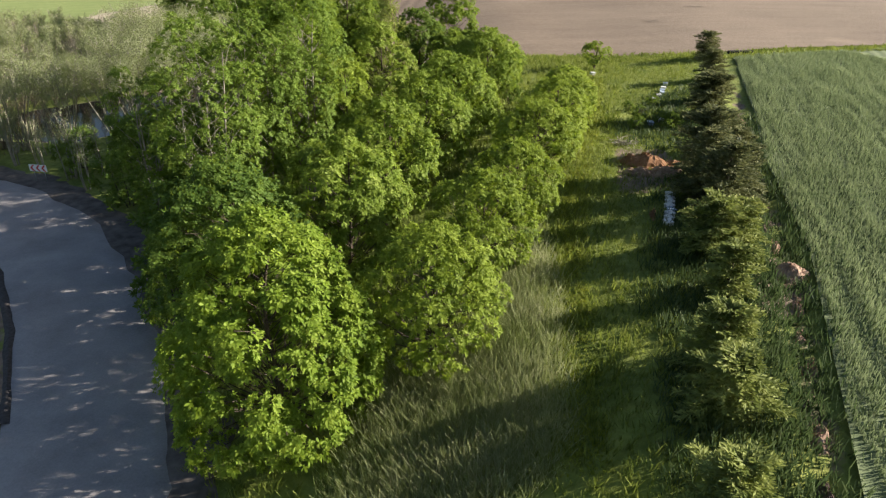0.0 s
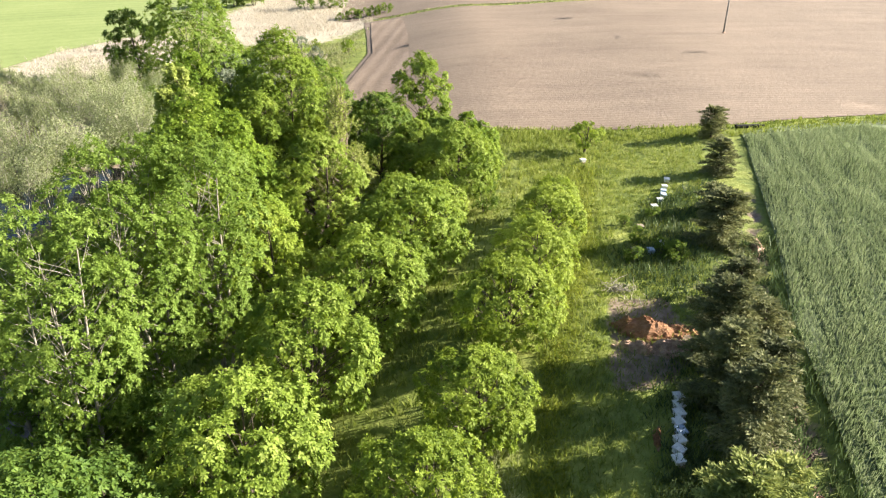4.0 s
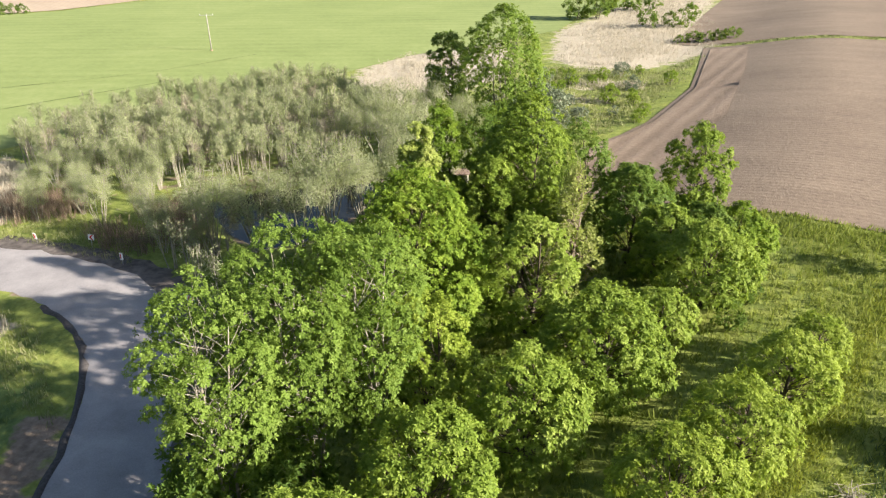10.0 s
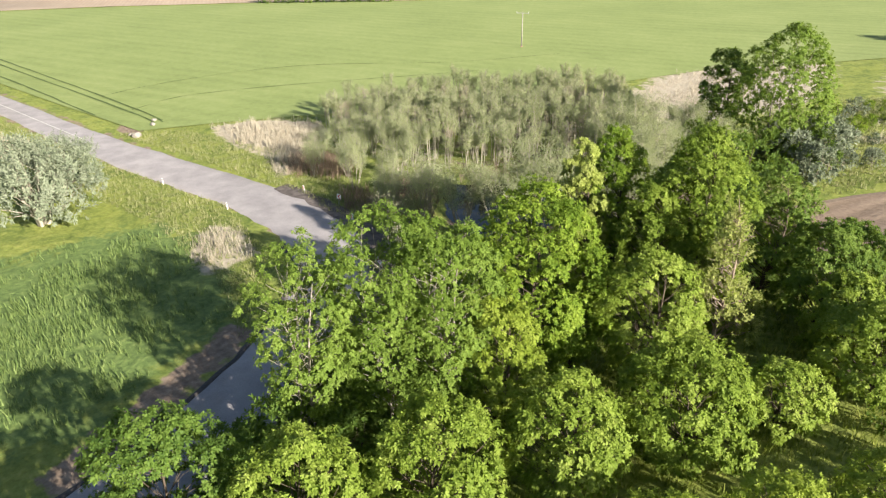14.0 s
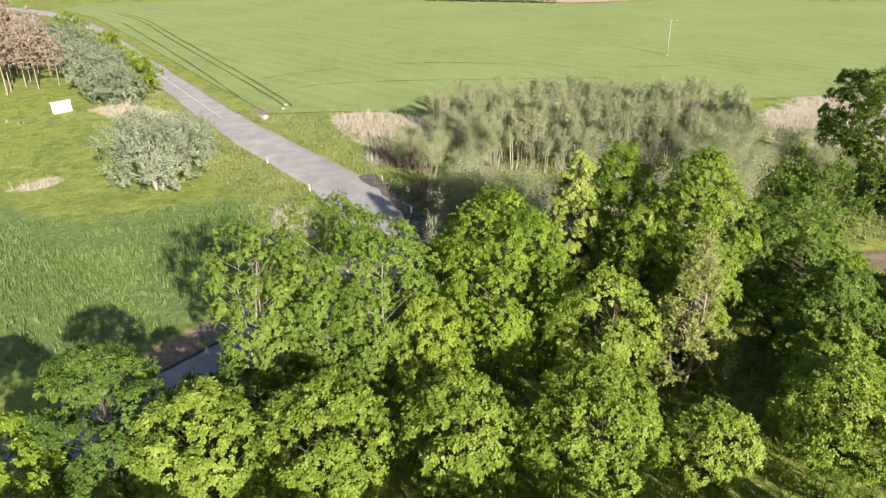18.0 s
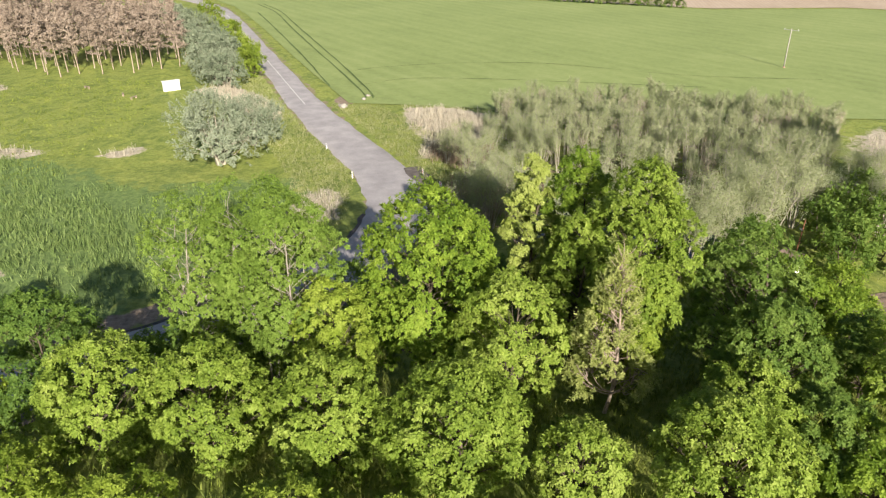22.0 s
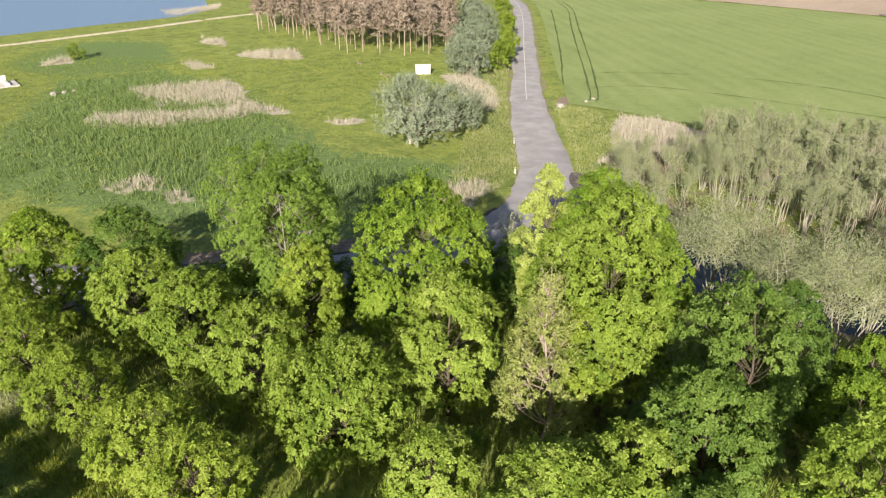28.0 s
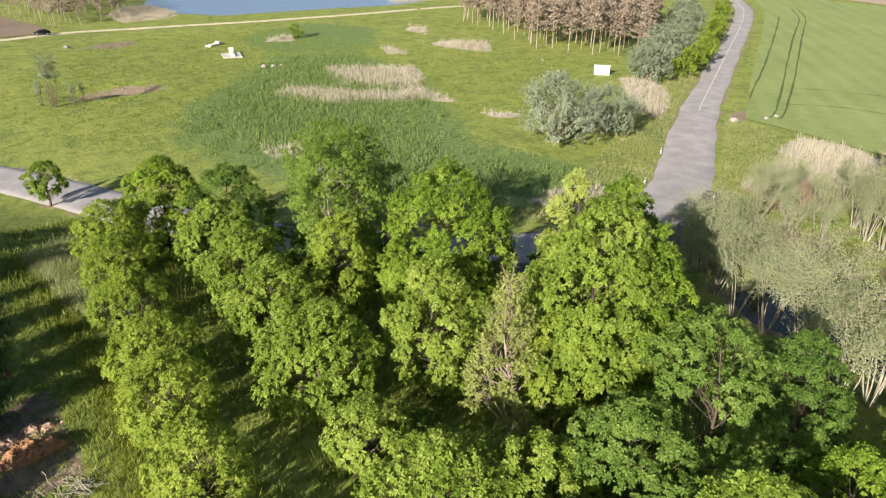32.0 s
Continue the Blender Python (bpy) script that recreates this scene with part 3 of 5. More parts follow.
BARE = [[(12, 41.5), (15.5, 43), (17.6, 46.5), (17.2, 51.5), (14, 51.5), (12.6, 47)], [(15, 27), (18.6, 29), (19.2, 33.5), (16.4, 33)], [(17, 36), (19, 37), (21, 44), (19.5, 45)], [(-47, -48), (-42, -45), (-29, -48), (-28, -53), (-37, -56), (-46, -53)], [(-64, -108), (-72, -104), (-60, -96), (-54, -102)], [(-20, 25), (-22.5, 24), (-34, 40.5), (-32, 42)], [(-101, 47), (-108, 49.5), (-116, 50), (-116, 47.5), (-106, 44.5)]]


def lines(parts):
    return np.unique(np.concatenate([np.arange(a, b, s) for a, b, s in parts]))


def grow(lo, hi):
    """Lines that widen outwards to the horizon."""
    out, s = [], 6.0
    a, b = lo, hi
    while b < 3500:
        a, b, s = a - s, b + s, s * 1.35
        out += [a, b]
    return np.array(out)


gx = np.sort(np.concatenate([lines([(-120, 62, 1.3)]), lines([(-300, -120, 4.0), (62, 180, 4.0)]), grow(-300, 180)]))
gy = np.sort(np.concatenate([lines([(-30, 132, 1.3)]), lines([(-180, -30, 3.0), (132, 300, 4.0)]), grow(-180, 300)]))
GX, GY = np.meshgrid(gx, gy, indexing="ij")
GZ = height(GX.ravel(), GY.ravel())
rough_ = np.random.default_rng(5).normal(size=GZ.shape) * 0.035
GZ = GZ + np.where(road_distance(GX.ravel(), GY.ravel()) > 5, rough_, -0.04)
for f_ in (BROWN, FAR_BROWN, WHEAT_W, FAR_BARE, WHEAT_E):
    GZ = GZ - 0.14 * mask(f_, GX.ravel(), GY.ravel(), 1.0)
nx, ny = len(gx), len(gy)
i, j = np.arange(nx - 1)[:, None], np.arange(ny - 1)[None]
gq = np.stack([i * ny + j, (i + 1) * ny + j, (i + 1) * ny + j + 1, i * ny + j + 1], -1).reshape(-1, 4)

gm, nt, b = mat("meadow_ground", 0.9)
fine = noise_of(nt, 1.6, 6.0, 0.65)
broad = noise_of(nt, 0.06, 3.0)
col = ramp(nt, fine, [(0.28, (0.073, 0.098, 0.022)), (0.5, (0.15, 0.19, 0.045)), (0.75, (0.245, 0.265, 0.085))])
col = mix(nt, calc(nt, "MULTIPLY", broad, 0.55), col, (0.22, 0.255, 0.036))
midn = noise_of(nt, 0.22, 5.0, 0.65, None, 1.5)
col = mix(nt, 1.0, col, ramp(nt, midn, [(0.3, (0.5, 0.58, 0.52)), (0.5, (1.0, 1.0, 1.0)), (0.72, (1.4, 1.25, 1.3))]), "MULTIPLY")
zone = node(nt, "ShaderNodeAttribute", attribute_name="zone")
sep = nt.nodes.new("ShaderNodeSeparateColor")
nt.links.new(zone.outputs["Color"], sep.inputs[0])
jag = noise_of(nt, 0.5, 5.0, 0.65)


def zone_fac(ch):
    a = calc(nt, "ADD", sep.outputs[ch], calc(nt, "MULTIPLY", calc(nt, "SUBTRACT", jag, 0.5), 1.1))
    return calc(nt, "MULTIPLY", calc(nt, "SUBTRACT", a, 0.42), 6.0, True)


lush_col = ramp(nt, fine, [(0.3, (0.063, 0.102, 0.03)), (0.55, (0.122, 0.178, 0.05)), (0.75, (0.19, 0.238, 0.076))])
reed_col = ramp(nt, fine, [(0.3, (0.28, 0.24, 0.175)), (0.55, (0.39, 0.345, 0.265)), (0.78, (0.47, 0.42, 0.33))])
bare_col = ramp(nt, fine, [(0.3, (0.13, 0.095, 0.07)), (0.55, (0.23, 0.175, 0.13)), (0.78, (0.33, 0.27, 0.21))])
col = mix(nt, zone_fac("Blue"), col, lush_col)
col = mix(nt, zone_fac("Red"), col, reed_col)
col = mix(nt, zone_fac("Green"), col, bare_col)
nt.links.new(col, b.inputs["Base Color"])
bump(nt, b, fine, 0.7, 0.25)

ground_me = np_mesh("ground", np.stack([GX.ravel(), GY.ravel(), GZ], 1), gq, [gm])
X, Y = GX.ravel(), GY.ravel()
zr, zg = np.zeros(len(X)), np.zeros(len(X))
for p in REEDS:
    zr = np.maximum(zr, mask(p, X, Y, 11.0 if max(q[1] for q in p) > 160 else 2.6))
for p in BARE:
    zg = np.maximum(zg, mask(p, X, Y, 1.0))
rd = road_distance(X, Y)
zg = np.maximum(zg, 0.5 * smooth(5.6, 3.8, rd))
zg = np.maximum(zg, 0.62 * np.exp(-(edge_distance(DITCH, X, Y, False) / 0.9) ** 2))
zg = np.maximum(zg, 0.75 * mask(POND, X, Y, 3.0))
zr = np.maximum(zr, 0.3 * mask([(-95, 74), (-84, 68), (-60, 62), (-40, 60), (-27, 72), (-26, 92), (-36, 104), (-50, 112), (-76, 130), (-84, 122)], X, Y, 4.0))
zg = np.maximum(zg, 0.42 * mask([(-95, 76), (-84, 71), (-60, 68), (-50, 80), (-44, 97), (-48, 112), (-76, 130), (-84, 122)], X, Y, 4.0))
zb = np.maximum(mask(LUSH, X, Y, 11.0), 0.75 * mask(LUSH_FAR, X, Y, 9.0))
att = ground_me.color_attributes.new("zone", "FLOAT_COLOR", "POINT")
att.data.foreach_set("color", np.stack([zr, zg, zb, np.ones(len(X))], 1).astype(np.float32).ravel())
tagged(new("ground", ground_me), "uneven green meadow with dry and bare patches", "ground", kind="structure")


def drape(name, poly, step, lift, material, label, category, jitter=0.0, seed=1, far=400):
    """A field laid over the land: its outline filled and cut to follow the slope."""
    bm = bmesh.new()
    vs = [bm.verts.new((x, y, 0)) for x, y in poly]
    bm.faces.new(vs)
    bmesh.ops.triangulate(bm, faces=bm.faces[:])
    xs, ys = [p[0] for p in poly], [p[1] for p in poly]
    for axis, lo, hi in ((0, max(min(xs), -far), min(max(xs), far)), (1, max(min(ys), -far), min(max(ys), far))):
        c = math.ceil(lo / step) * step
        while c < hi:
            co, no = [0, 0, 0], [0, 0, 0]
            co[axis], no[axis] = c, 1
            bmesh.ops.bisect_plane(bm, geom=bm.verts[:] + bm.edges[:] + bm.faces[:], plane_co=co, plane_no=no)
            c += step
    bmesh.ops.triangulate(bm, faces=bm.faces[:])
    bmesh.ops.remove_doubles(bm, verts=bm.verts[:], dist=0.002)
    bmesh.ops.dissolve_degenerate(bm, edges=bm.edges[:], dist=0.002)
    bmesh.ops.triangulate(bm, faces=bm.faces[:])
    for f_ in bm.faces:
        f_.normal_update()
        if f_.normal.z < 0:
            f_.normal_flip()
    co = np.array([v.co[:] for v in bm.verts])
    z = land(co[:, 0], co[:, 1]) + lift
    rng = np.random.default_rng(seed)
    for v, a in zip(bm.verts, z):
        v.co.z = a + rng.normal() * jitter
    me = bpy.data.meshes.new(name)
    bm.to_mesh(me)
    bm.free()
    me.polygons.foreach_set("use_smooth", np.full(len(me.polygons), True))
    me.materials.append(material)
    return tagged(new(name, me), label, category, kind="structure")


def field_mat(name, stops, row_turn, row_scale, row_amount, fine_scale=1.2, bumpy=0.5):
    m, nt, b = mat(name, 0.95)
    n1 = noise_of(nt, fine_scale, 7.0, 0.7)
    n2 = noise_of(nt, 0.035, 4.0, 0.6)
    n3 = noise_of(nt, 0.18, 3.0, 0.6, pos(nt, (0.25, 1.6, 1), row_turn))
    w = node(nt, "ShaderNodeTexWave", Scale=row_scale, Distortion=1.2, Detail=3.0)
    w.inputs["Detail Scale"].default_value = 1.5
    w.bands_direction = "Y"
    nt.links.new(pos(nt, (1, 1, 1), row_turn), w.inputs["Vector"])
    f = calc(nt, "ADD", calc(nt, "MULTIPLY", n1, 0.45), calc(nt, "MULTIPLY", n2, 0.35))
    f = calc(nt, "ADD", f, calc(nt, "MULTIPLY", n3, 0.2))
    f = calc(nt, "ADD", f, calc(nt, "MULTIPLY", calc(nt, "SUBTRACT", w.outputs["Fac"], 0.5), row_amount))
    nt.links.new(ramp(nt, f, stops), b.inputs["Base Color"])
    bump(nt, b, f, bumpy, 0.3)
    return m


soil = field_mat("harrowed_soil", [(0.3, (0.105, 0.076, 0.056)), (0.5, (0.185, 0.142, 0.106)), (0.7, (0.27, 0.21, 0.158))], -0.01, 0.33, 0.06, 2.2, 0.7)
far_soil = field_mat("far_bare_soil", [(0.3, (0.25, 0.19, 0.14)), (0.5, (0.34, 0.27, 0.20)), (0.7, (0.42, 0.34, 0.26))], 0.3, 0.2, 0.08)
wheat_w = field_mat("young_wheat", [(0.3, (0.134, 0.172, 0.056)), (0.5, (0.188, 0.234, 0.078)), (0.7, (0.243, 0.28, 0.11))], -0.5, 0.06, 0.06, 0.8)
wheat_e = field_mat("wheat_ground", [(0.3, (0.088, 0.118, 0.054)), (0.5, (0.132, 0.165, 0.08)), (0.7, (0.182, 0.215, 0.112))], -1.267, 0.22, 0.25, 1.5)
drape("ploughed_field", BROWN, 3.0, 0.03, soil, "harrowed reddish brown field with drill lines", "field", 0.008)
furrows = field_mat("furrowed_soil", [(0.3, (0.13, 0.093, 0.067)), (0.5, (0.24, 0.178, 0.13)), (0.7, (0.35, 0.268, 0.20))], -1.47, 0.10, 0.10, 2.0, 0.8)
HEADLAND = [(-8, 92.5), (-20, 94), (-21, 99), (-17.5, 112), (-14, 120), (-12, 128), (-10, 152), (-12, 172), (-14, 194), (-6, 194), (-3.5, 165), (-2, 130), (-5, 110)]
drape("furrowed_headland", HEADLAND, 3.0, 0.12, furrows, "furrowed headland at the end of the brown field", "field", 0.008)
drape("ploughed_field", [(-44, -131.5), (-60, -134.5), (-63, -150), (-62, -200), (-40, -260), (10, -260), (20, -155)], 6.0, 0.12, soil, "bare brown field beside the farm track", "field", 0.03)
drape("ploughed_field", FAR_BROWN, 9.0, 0.06, soil, "far harrowed brown field", "field", 0.01, 1, 330)
drape("wheat_field", WHEAT_W, 6.0, 0.05, wheat_w, "smooth bright green field of young wheat", "field", 0.0)
drape("bare_field", FAR_BARE, 40.0, 0.05, far_soil, "far pale bare field", "field", 0.02)
drape("wheat_field", WHEAT_E, 3.0, 0.04, wheat_e, "green wheat field with sown rows", "field", 0.01)

# ---- water ----
wm, nt, b = mat("pond_water", 0.04)
b.inputs["Base Color"].default_value = (0.014, 0.014, 0.012, 1)
b.inputs["Specular IOR Level"].default_value = 0.3
bump(nt, b, noise_of(nt, 1.2, 3.0), 0.06, 0.1)
lm, nt, b = mat("lake_water", 0.3)
b.inputs["Base Color"].default_value = (0.14, 0.21, 0.33, 1)
b.inputs["Specular IOR Level"].default_value = 0.5
bump(nt, b, noise_of(nt, 0.8, 4.0, 0.6, pos(nt, (1, 2.2, 1), 0.4)), 0.9, 0.4)


def pool(name, poly, z, material, label):
    bm = bmesh.new()
    bm.faces.new([bm.verts.new((x, y, z)) for x, y in poly])
    tagged(new(name, bm_mesh(name, bm, material)), label, "water", kind="structure")


pool("water", [(-56, 60), (-56, 100), (-26, 100), (-26, 60)], -0.32, wm, "dark still pond among willows")
pool("water", [(-70, -100), (-360, -100), (-360, -350), (-70, -350)], -1.05, lm, "blue lake behind the dirt track")

# ---- road ----
rm, nt, b = mat("worn_asphalt", 0.75)
n1, n2 = noise_of(nt, 9.0, 6.0, 0.7), noise_of(nt, 0.35, 4.0, 0.6)
f = calc(nt, "ADD", calc(nt, "MULTIPLY", n1, 0.4), calc(nt, "MULTIPLY", n2, 0.6))
c = ramp(nt, f, [(0.3, (0.19, 0.178, 0.18)), (0.5, (0.285, 0.267, 0.268)), (0.72, (0.39, 0.365, 0.36))])
nt.links.new(c, b.inputs["Base Color"])
bump(nt, b, n1, 0.3, 0.02)
edge_m = plain("broken_dark_asphalt", (0.075, 0.068, 0.066), 0.95, 0, 0.3, 6)
half = np.interp(np.arange(len(ROAD_LINE)) / 6, [0, 4, 6, 8, 9, 11, 12.5, 14, 20], [3.5, 3.5, 3.7, 4.1, 4.0, 3.7, 3.1, 2.9, 2.9])
tagged(new("road", strip("road", ROAD_LINE, half, 0.06, rm, 6, ragged=0.14, thick=0.25)), "worn grey asphalt road with ragged edges", "road", kind="structure")
tagged(new("road_edge", strip("road_edge", ROAD_LINE[26:50], 0.13, 0.10, edge_m, 2, half[26:50] + 0.12, 0.10, 4, 0.2)), "broken dark asphalt lip at the bend", "road edge", kind="structure")
apron_m = plain("dark_gritty_soil", (0.13, 0.112, 0.102), 0.95, 0, 0.35, 1.2)
tagged(new("road_apron", strip("road_apron", ROAD_LINE[22:60], 1.2, 0.07, apron_m, 4, -(half[22:60] + 0.8), 0.3, 6)), "dark gritty bare verge round the bend", "verge", kind="structure")
paint = plain("worn_road_paint", (0.55, 0.54, 0.52), 0.8, 0, 0.3, 5)
L = ROAD_LINE[72:]
tagged(new("road_marking", strip("road_marking", L, 0.09, 0.15, paint, 1, 0.1)), "worn white centre line", "road marking", kind="structure")
tm = plain("sandy_track", (0.52, 0.45, 0.33), 0.95, 0, 0.2, 0.6)
TRACK = [(20, -150), (-30, -131), (-44.5, -128), (-63.6, -131), (-80, -126), (-97, -119), (-115.3, -110.9), (-150, -99), (-186, -88.5), (-215, -72), (-250, -60)]
TRACK_LINE = curve_points(TRACK, 6)
tagged(new("dirt_track", strip("dirt_track", TRACK_LINE, 1.7, 0.09, tm, 2, ragged=0.15)), "pale sandy farm track along the lake", "track", kind="structure")
rut = plain("crushed_wheat_rut", (0.075, 0.108, 0.032), 0.95, 0, 0.3, 1.0)
for tr in ([(38.4, 85.3), (32.3, 62.5), (28.4, 48.2), (25.2, 38.7), (22, 30)], [(40.4, 82.8), (34.9, 62.2), (32.3, 51.0), (28, 36)], [(35.0, 81.3), (27.6, 55.2), (23.6, 40.9), (21.0, 31.5)]):
    tagged(new("wheel_rut", strip("wheel_rut", curve_points(tr, 8), 0.13, 0.2, rut, 1, ragged=0.12, seed=len(tr) + 3)), "dark lodged line pressed into wheat", "rut", kind="structure")
for tr in ([(-106.6, 50.6), (-114, 49.8), (-158, 38.8), (-205, 27), (-242, 18.2), (-268, 8)], [(-107, 52.3), (-116, 51), (-160, 40.6), (-207, 28.8), (-243, 20), (-268, 10.5)], [(-119, 43.1), (-159, 33.6), (-200, 23), (-242, 11.8)], [(-134, 47), (-138, 58), (-140, 76), (-136, 96), (-120, 122), (-112, 150)], [(-119, 49.5), (-124, 60), (-122, 76), (-116, 96), (-108, 122)]):
    tagged(new("wheel_rut", strip("wheel_rut", curve_points(tr, 8), 0.2 if tr[-1][0] < -200 else 0.1, 0.17, rut, 1, ragged=0.08, seed=len(tr))), "dark wheel rut pressed into wheat", "rut", kind="structure")

# ---- orchard and roadside trees ----
rng0 = np.random.default_rng(11)
WALNUT = [  # x, y, top, radius, leaf
    (-7.0, 23.6, 11.4, 4.2, "maple"), (-10.5, 30.0, 11.2, 4.0, "dark"), (-5.4, 35.2, 10.8, 3.5, "walnut"),
    (-3.6, 41.9, 11.2, 3.4, "walnut"), (-1.4, 48.6, 11.0, 3.2, "walnut"), (0.6, 55.6, 11.3, 3.8, "walnut"),
    (2.6, 62.0, 8.8, 2.4, "walnut"), (4.4, 69.0, 10.9, 3.6, "walnut"),
    (-0.4, 26.3, 9.8, 3.1, "yellow"), (2.1, 33.0, 9.7, 2.9, "yellow"), (4.4, 39.2, 9.3, 2.8, "yellow"),
    (6.7, 47.2, 9.9, 3.0, "yellow"), (8.7, 52.0, 10.4, 2.8, "yellow"), (10.6, 58.4, 9.9, 2.5, "yellow"), (11.8, 63.2, 8.9, 2.0, "yellow"),
]
for n, (x, y, top, r, leaf) in enumerate(WALNUT):
    h, r = top - hz(x, y), r * 1.0
    fine = leaf == "yellow"
    arr = broad_tree(100 + n, h, r, 0.1 if n else 0.0, "dome" if n else "egg", 60 if n else 110, int((250 if fine else 230 if n else 330) * r * r), 11, 0.26, 0.42 if fine else 0.46, 1, 0.15, 0.27 if n else 0.22, tufts=14, whorl=0.19 if fine else 0.215)
    plant_tree("walnut_tree", x, y, top, arr, "brown", leaf, {"walnut": "round walnut tree with fresh green leaves", "yellow": "small walnut tree with yellowish young leaves", "maple": "dense domed tree with bright green leaves", "dark": "rounded tree with deep green leaves"}[leaf], "tree", "orchard rows")
GROVE = [  # x, y, top, radius, form, leaf, bark, name, label, lobes, density, base
    (-13.8, 39.6, 16.2, 3.4, "vase", "poplar", "pale", "poplar_tree", "tall poplar with pale bare trunks and thin foliage", 44, 28, 0.2),
    (-12.4, 44.0, 17.4, 3.7, "vase", "poplar", "pale", "poplar_tree", "tall poplar with pale bare trunks and thin foliage", 52, 40, 0.2),
    (-9.8, 46.4, 17.1, 3.4, "vase", "poplar", "pale", "poplar_tree", "tall poplar with pale bare trunks and thin foliage", 48, 42, 0.18),
    (-18.4, 42.0, 13.2, 2.6, "vase", "poplar", "pale", "poplar_tree", "small leaning poplar with a thin crown", 30, 24, 0.16),
    (-7.4, 48.8, 12.8, 2.6, "round", "yellow", "brown", "ash_tree", "rounded yellowish green tree under the poplars", 30, 80, 0.12),
    (-12.0, 55.3, 16.3, 4.9, "dome", "maple", "brown", "maple_tree", "broad maple with deep green leaves", 60, 74, 0.12),
    (-11.0, 58.2, 11.5, 2.4, "round", "maple", "brown", "maple_tree", "low maple beside the broad one", 24, 66, 0.1),
    (-16.0, 63.2, 17.0, 2.2, "column", "pale", "brown", "poplar_tree", "slim tree with pale yellow leaves", 30, 95, 0.2),
    (-9.8, 68.9, 18.4, 3.8, "column", "walnut", "brown", "maple_tree", "tall bright green maple beside the dry tree", 52, 60, 0.12),
    (-16.2, 66.8, 17.3, 3.1, "column", "maple", "brown", "maple_tree", "tall slender maple near the pond", 40, 58, 0.18),
    (-12.6, 70.8, 15.8, 2.6, "column", "maple", "brown", "maple_tree", "tall slender maple near the pond", 40, 58, 0.18),
    (-5.6, 59.8, 13.3, 3.3, "column", "walnut", "brown", "ash_tree", "upright light green ash", 46, 52, 0.08),
    (-5.0, 66.0, 14.9, 2.7, "cone", "dry", "pine", "larch_tree", "half dry tree with bare twigs and pale leaves", 50, 85, 0.12),
    (-11.0, 65.4, 15.2, 2.5, "column", "walnut", "brown", "maple_tree", "upright maple before the pale tree", 36, 56, 0.12),
    (-7.6, 67.6, 12.4, 2.6, "round", "yellow", "brown", "ash_tree", "low bright ash beside the dry tree", 26, 70, 0.15),
    (-8.2, 76.2, 14.8, 3.5, "dome", "dark", "brown", "oak_tree", "dense dark green oak", 46, 66, 0.1),
    (-2.6, 75.0, 12.4, 3.3, "dome", "dark", "brown", "oak_tree", "dense dark green oak", 42, 66, 0.1),
    (-14.4, 79.4, 12.0, 3.0, "dome", "dark", "brown", "oak_tree", "dense dark green oak", 36, 66, 0.1),
    (0.8, 72.0, 10.6, 2.9, "dome", "walnut", "brown", "walnut_tree", "round walnut tree with fresh green leaves", 34, 62, 0.1),
    (1.1, 81.4, 14.4, 2.9, "round", "walnut", "brown", "oak_tree", "tall tree standing at the field edge", 32, 70, 0.25),
    (5.5, 76.5, 10.0, 2.9, "dome", "maple", "brown", "maple_tree", "rounded maple at the meadow edge", 34, 62, 0.1),
    (-4.8, 83.6, 9.4, 2.8, "dome", "dark", "brown", "oak_tree", "dark green oak at the field edge", 30, 66, 0.1),
    (3.2, 75.2, 10.2, 2.6, "dome", "dark", "brown", "oak_tree", "dark green oak beside the walnut row", 30, 62, 0.1),
    (-11.2, 83.4, 8.6, 2.6, "dome", "maple", "brown", "maple_tree", "low bright maple behind the oaks", 28, 62, 0.1),
    (-20.5, 86.0, 6.0, 2.2, "round", "maple", "brown", "elder_bush", "bright green bush beside the hut", 20, 70, 0.05),
    (-4.9, -0.6, 6.0, 2.3, "round", "walnut", "brown", "young_tree", "small bright green tree beside the road", 20, 40, 0.2),
    (17.6, 80.2, 8.4, 1.7, "round", "yellow", "brown", "young_tree", "small young tree in the meadow", 14, 26, 0.25),
    (-43.0, 118.5, 14.2, 3.6, "column", "dark", "brown", "poplar_tree", "large dark poplar by the reeds", 34, 46, 0.08),
    (-33.5, 118.5, 17.6, 6.4, "dome", "poplar", "pale", "poplar_tree", "broad spreading poplar by the reeds", 70, 46, 0.06),
]
for n, (x, y, top, r, form, leaf, bark, name, label, lobes, dens, base) in enumerate(GROVE):
    h = top - hz(x, y)
    dens = 1.9 * dens * (max(1.0, h / (2.6 * r)) if form in ("column", "vase") else 1)
    far = y > 100
    thin_pop = bark == "pale" and name == "poplar_tree"
    whorl = 0.0 if leaf == "dry" else 0.36 if far else 0.17 if thin_pop else 0.19 if leaf == "pale" else 0.215
    arr = broad_tree(300 + n, h, r, base, form, lobes if leaf == "dry" else int(lobes * 1.3 * min(2.0, max(1.0, h / (2.6 * r)))), int(dens * r * r * (1.0 if far or leaf == "dry" else 3.2 if thin_pop else 2.0)), 11 if thin_pop or far else 12, 0.36 if far else 0.245, 0.45, 3 if thin_pop and not far else 4 if thin_pop else 1, 0.15 if thin_pop else 0.17, 0.29 if far else (0.27 if r > 2 else 0.38), 5 if leaf == "dry" else 0, 0.55, 0.9 if far else 0.55, whorl=whorl)
    plant_tree(name, x, y, top, arr, bark, leaf, label, "bush" if "bush" in name else "tree")


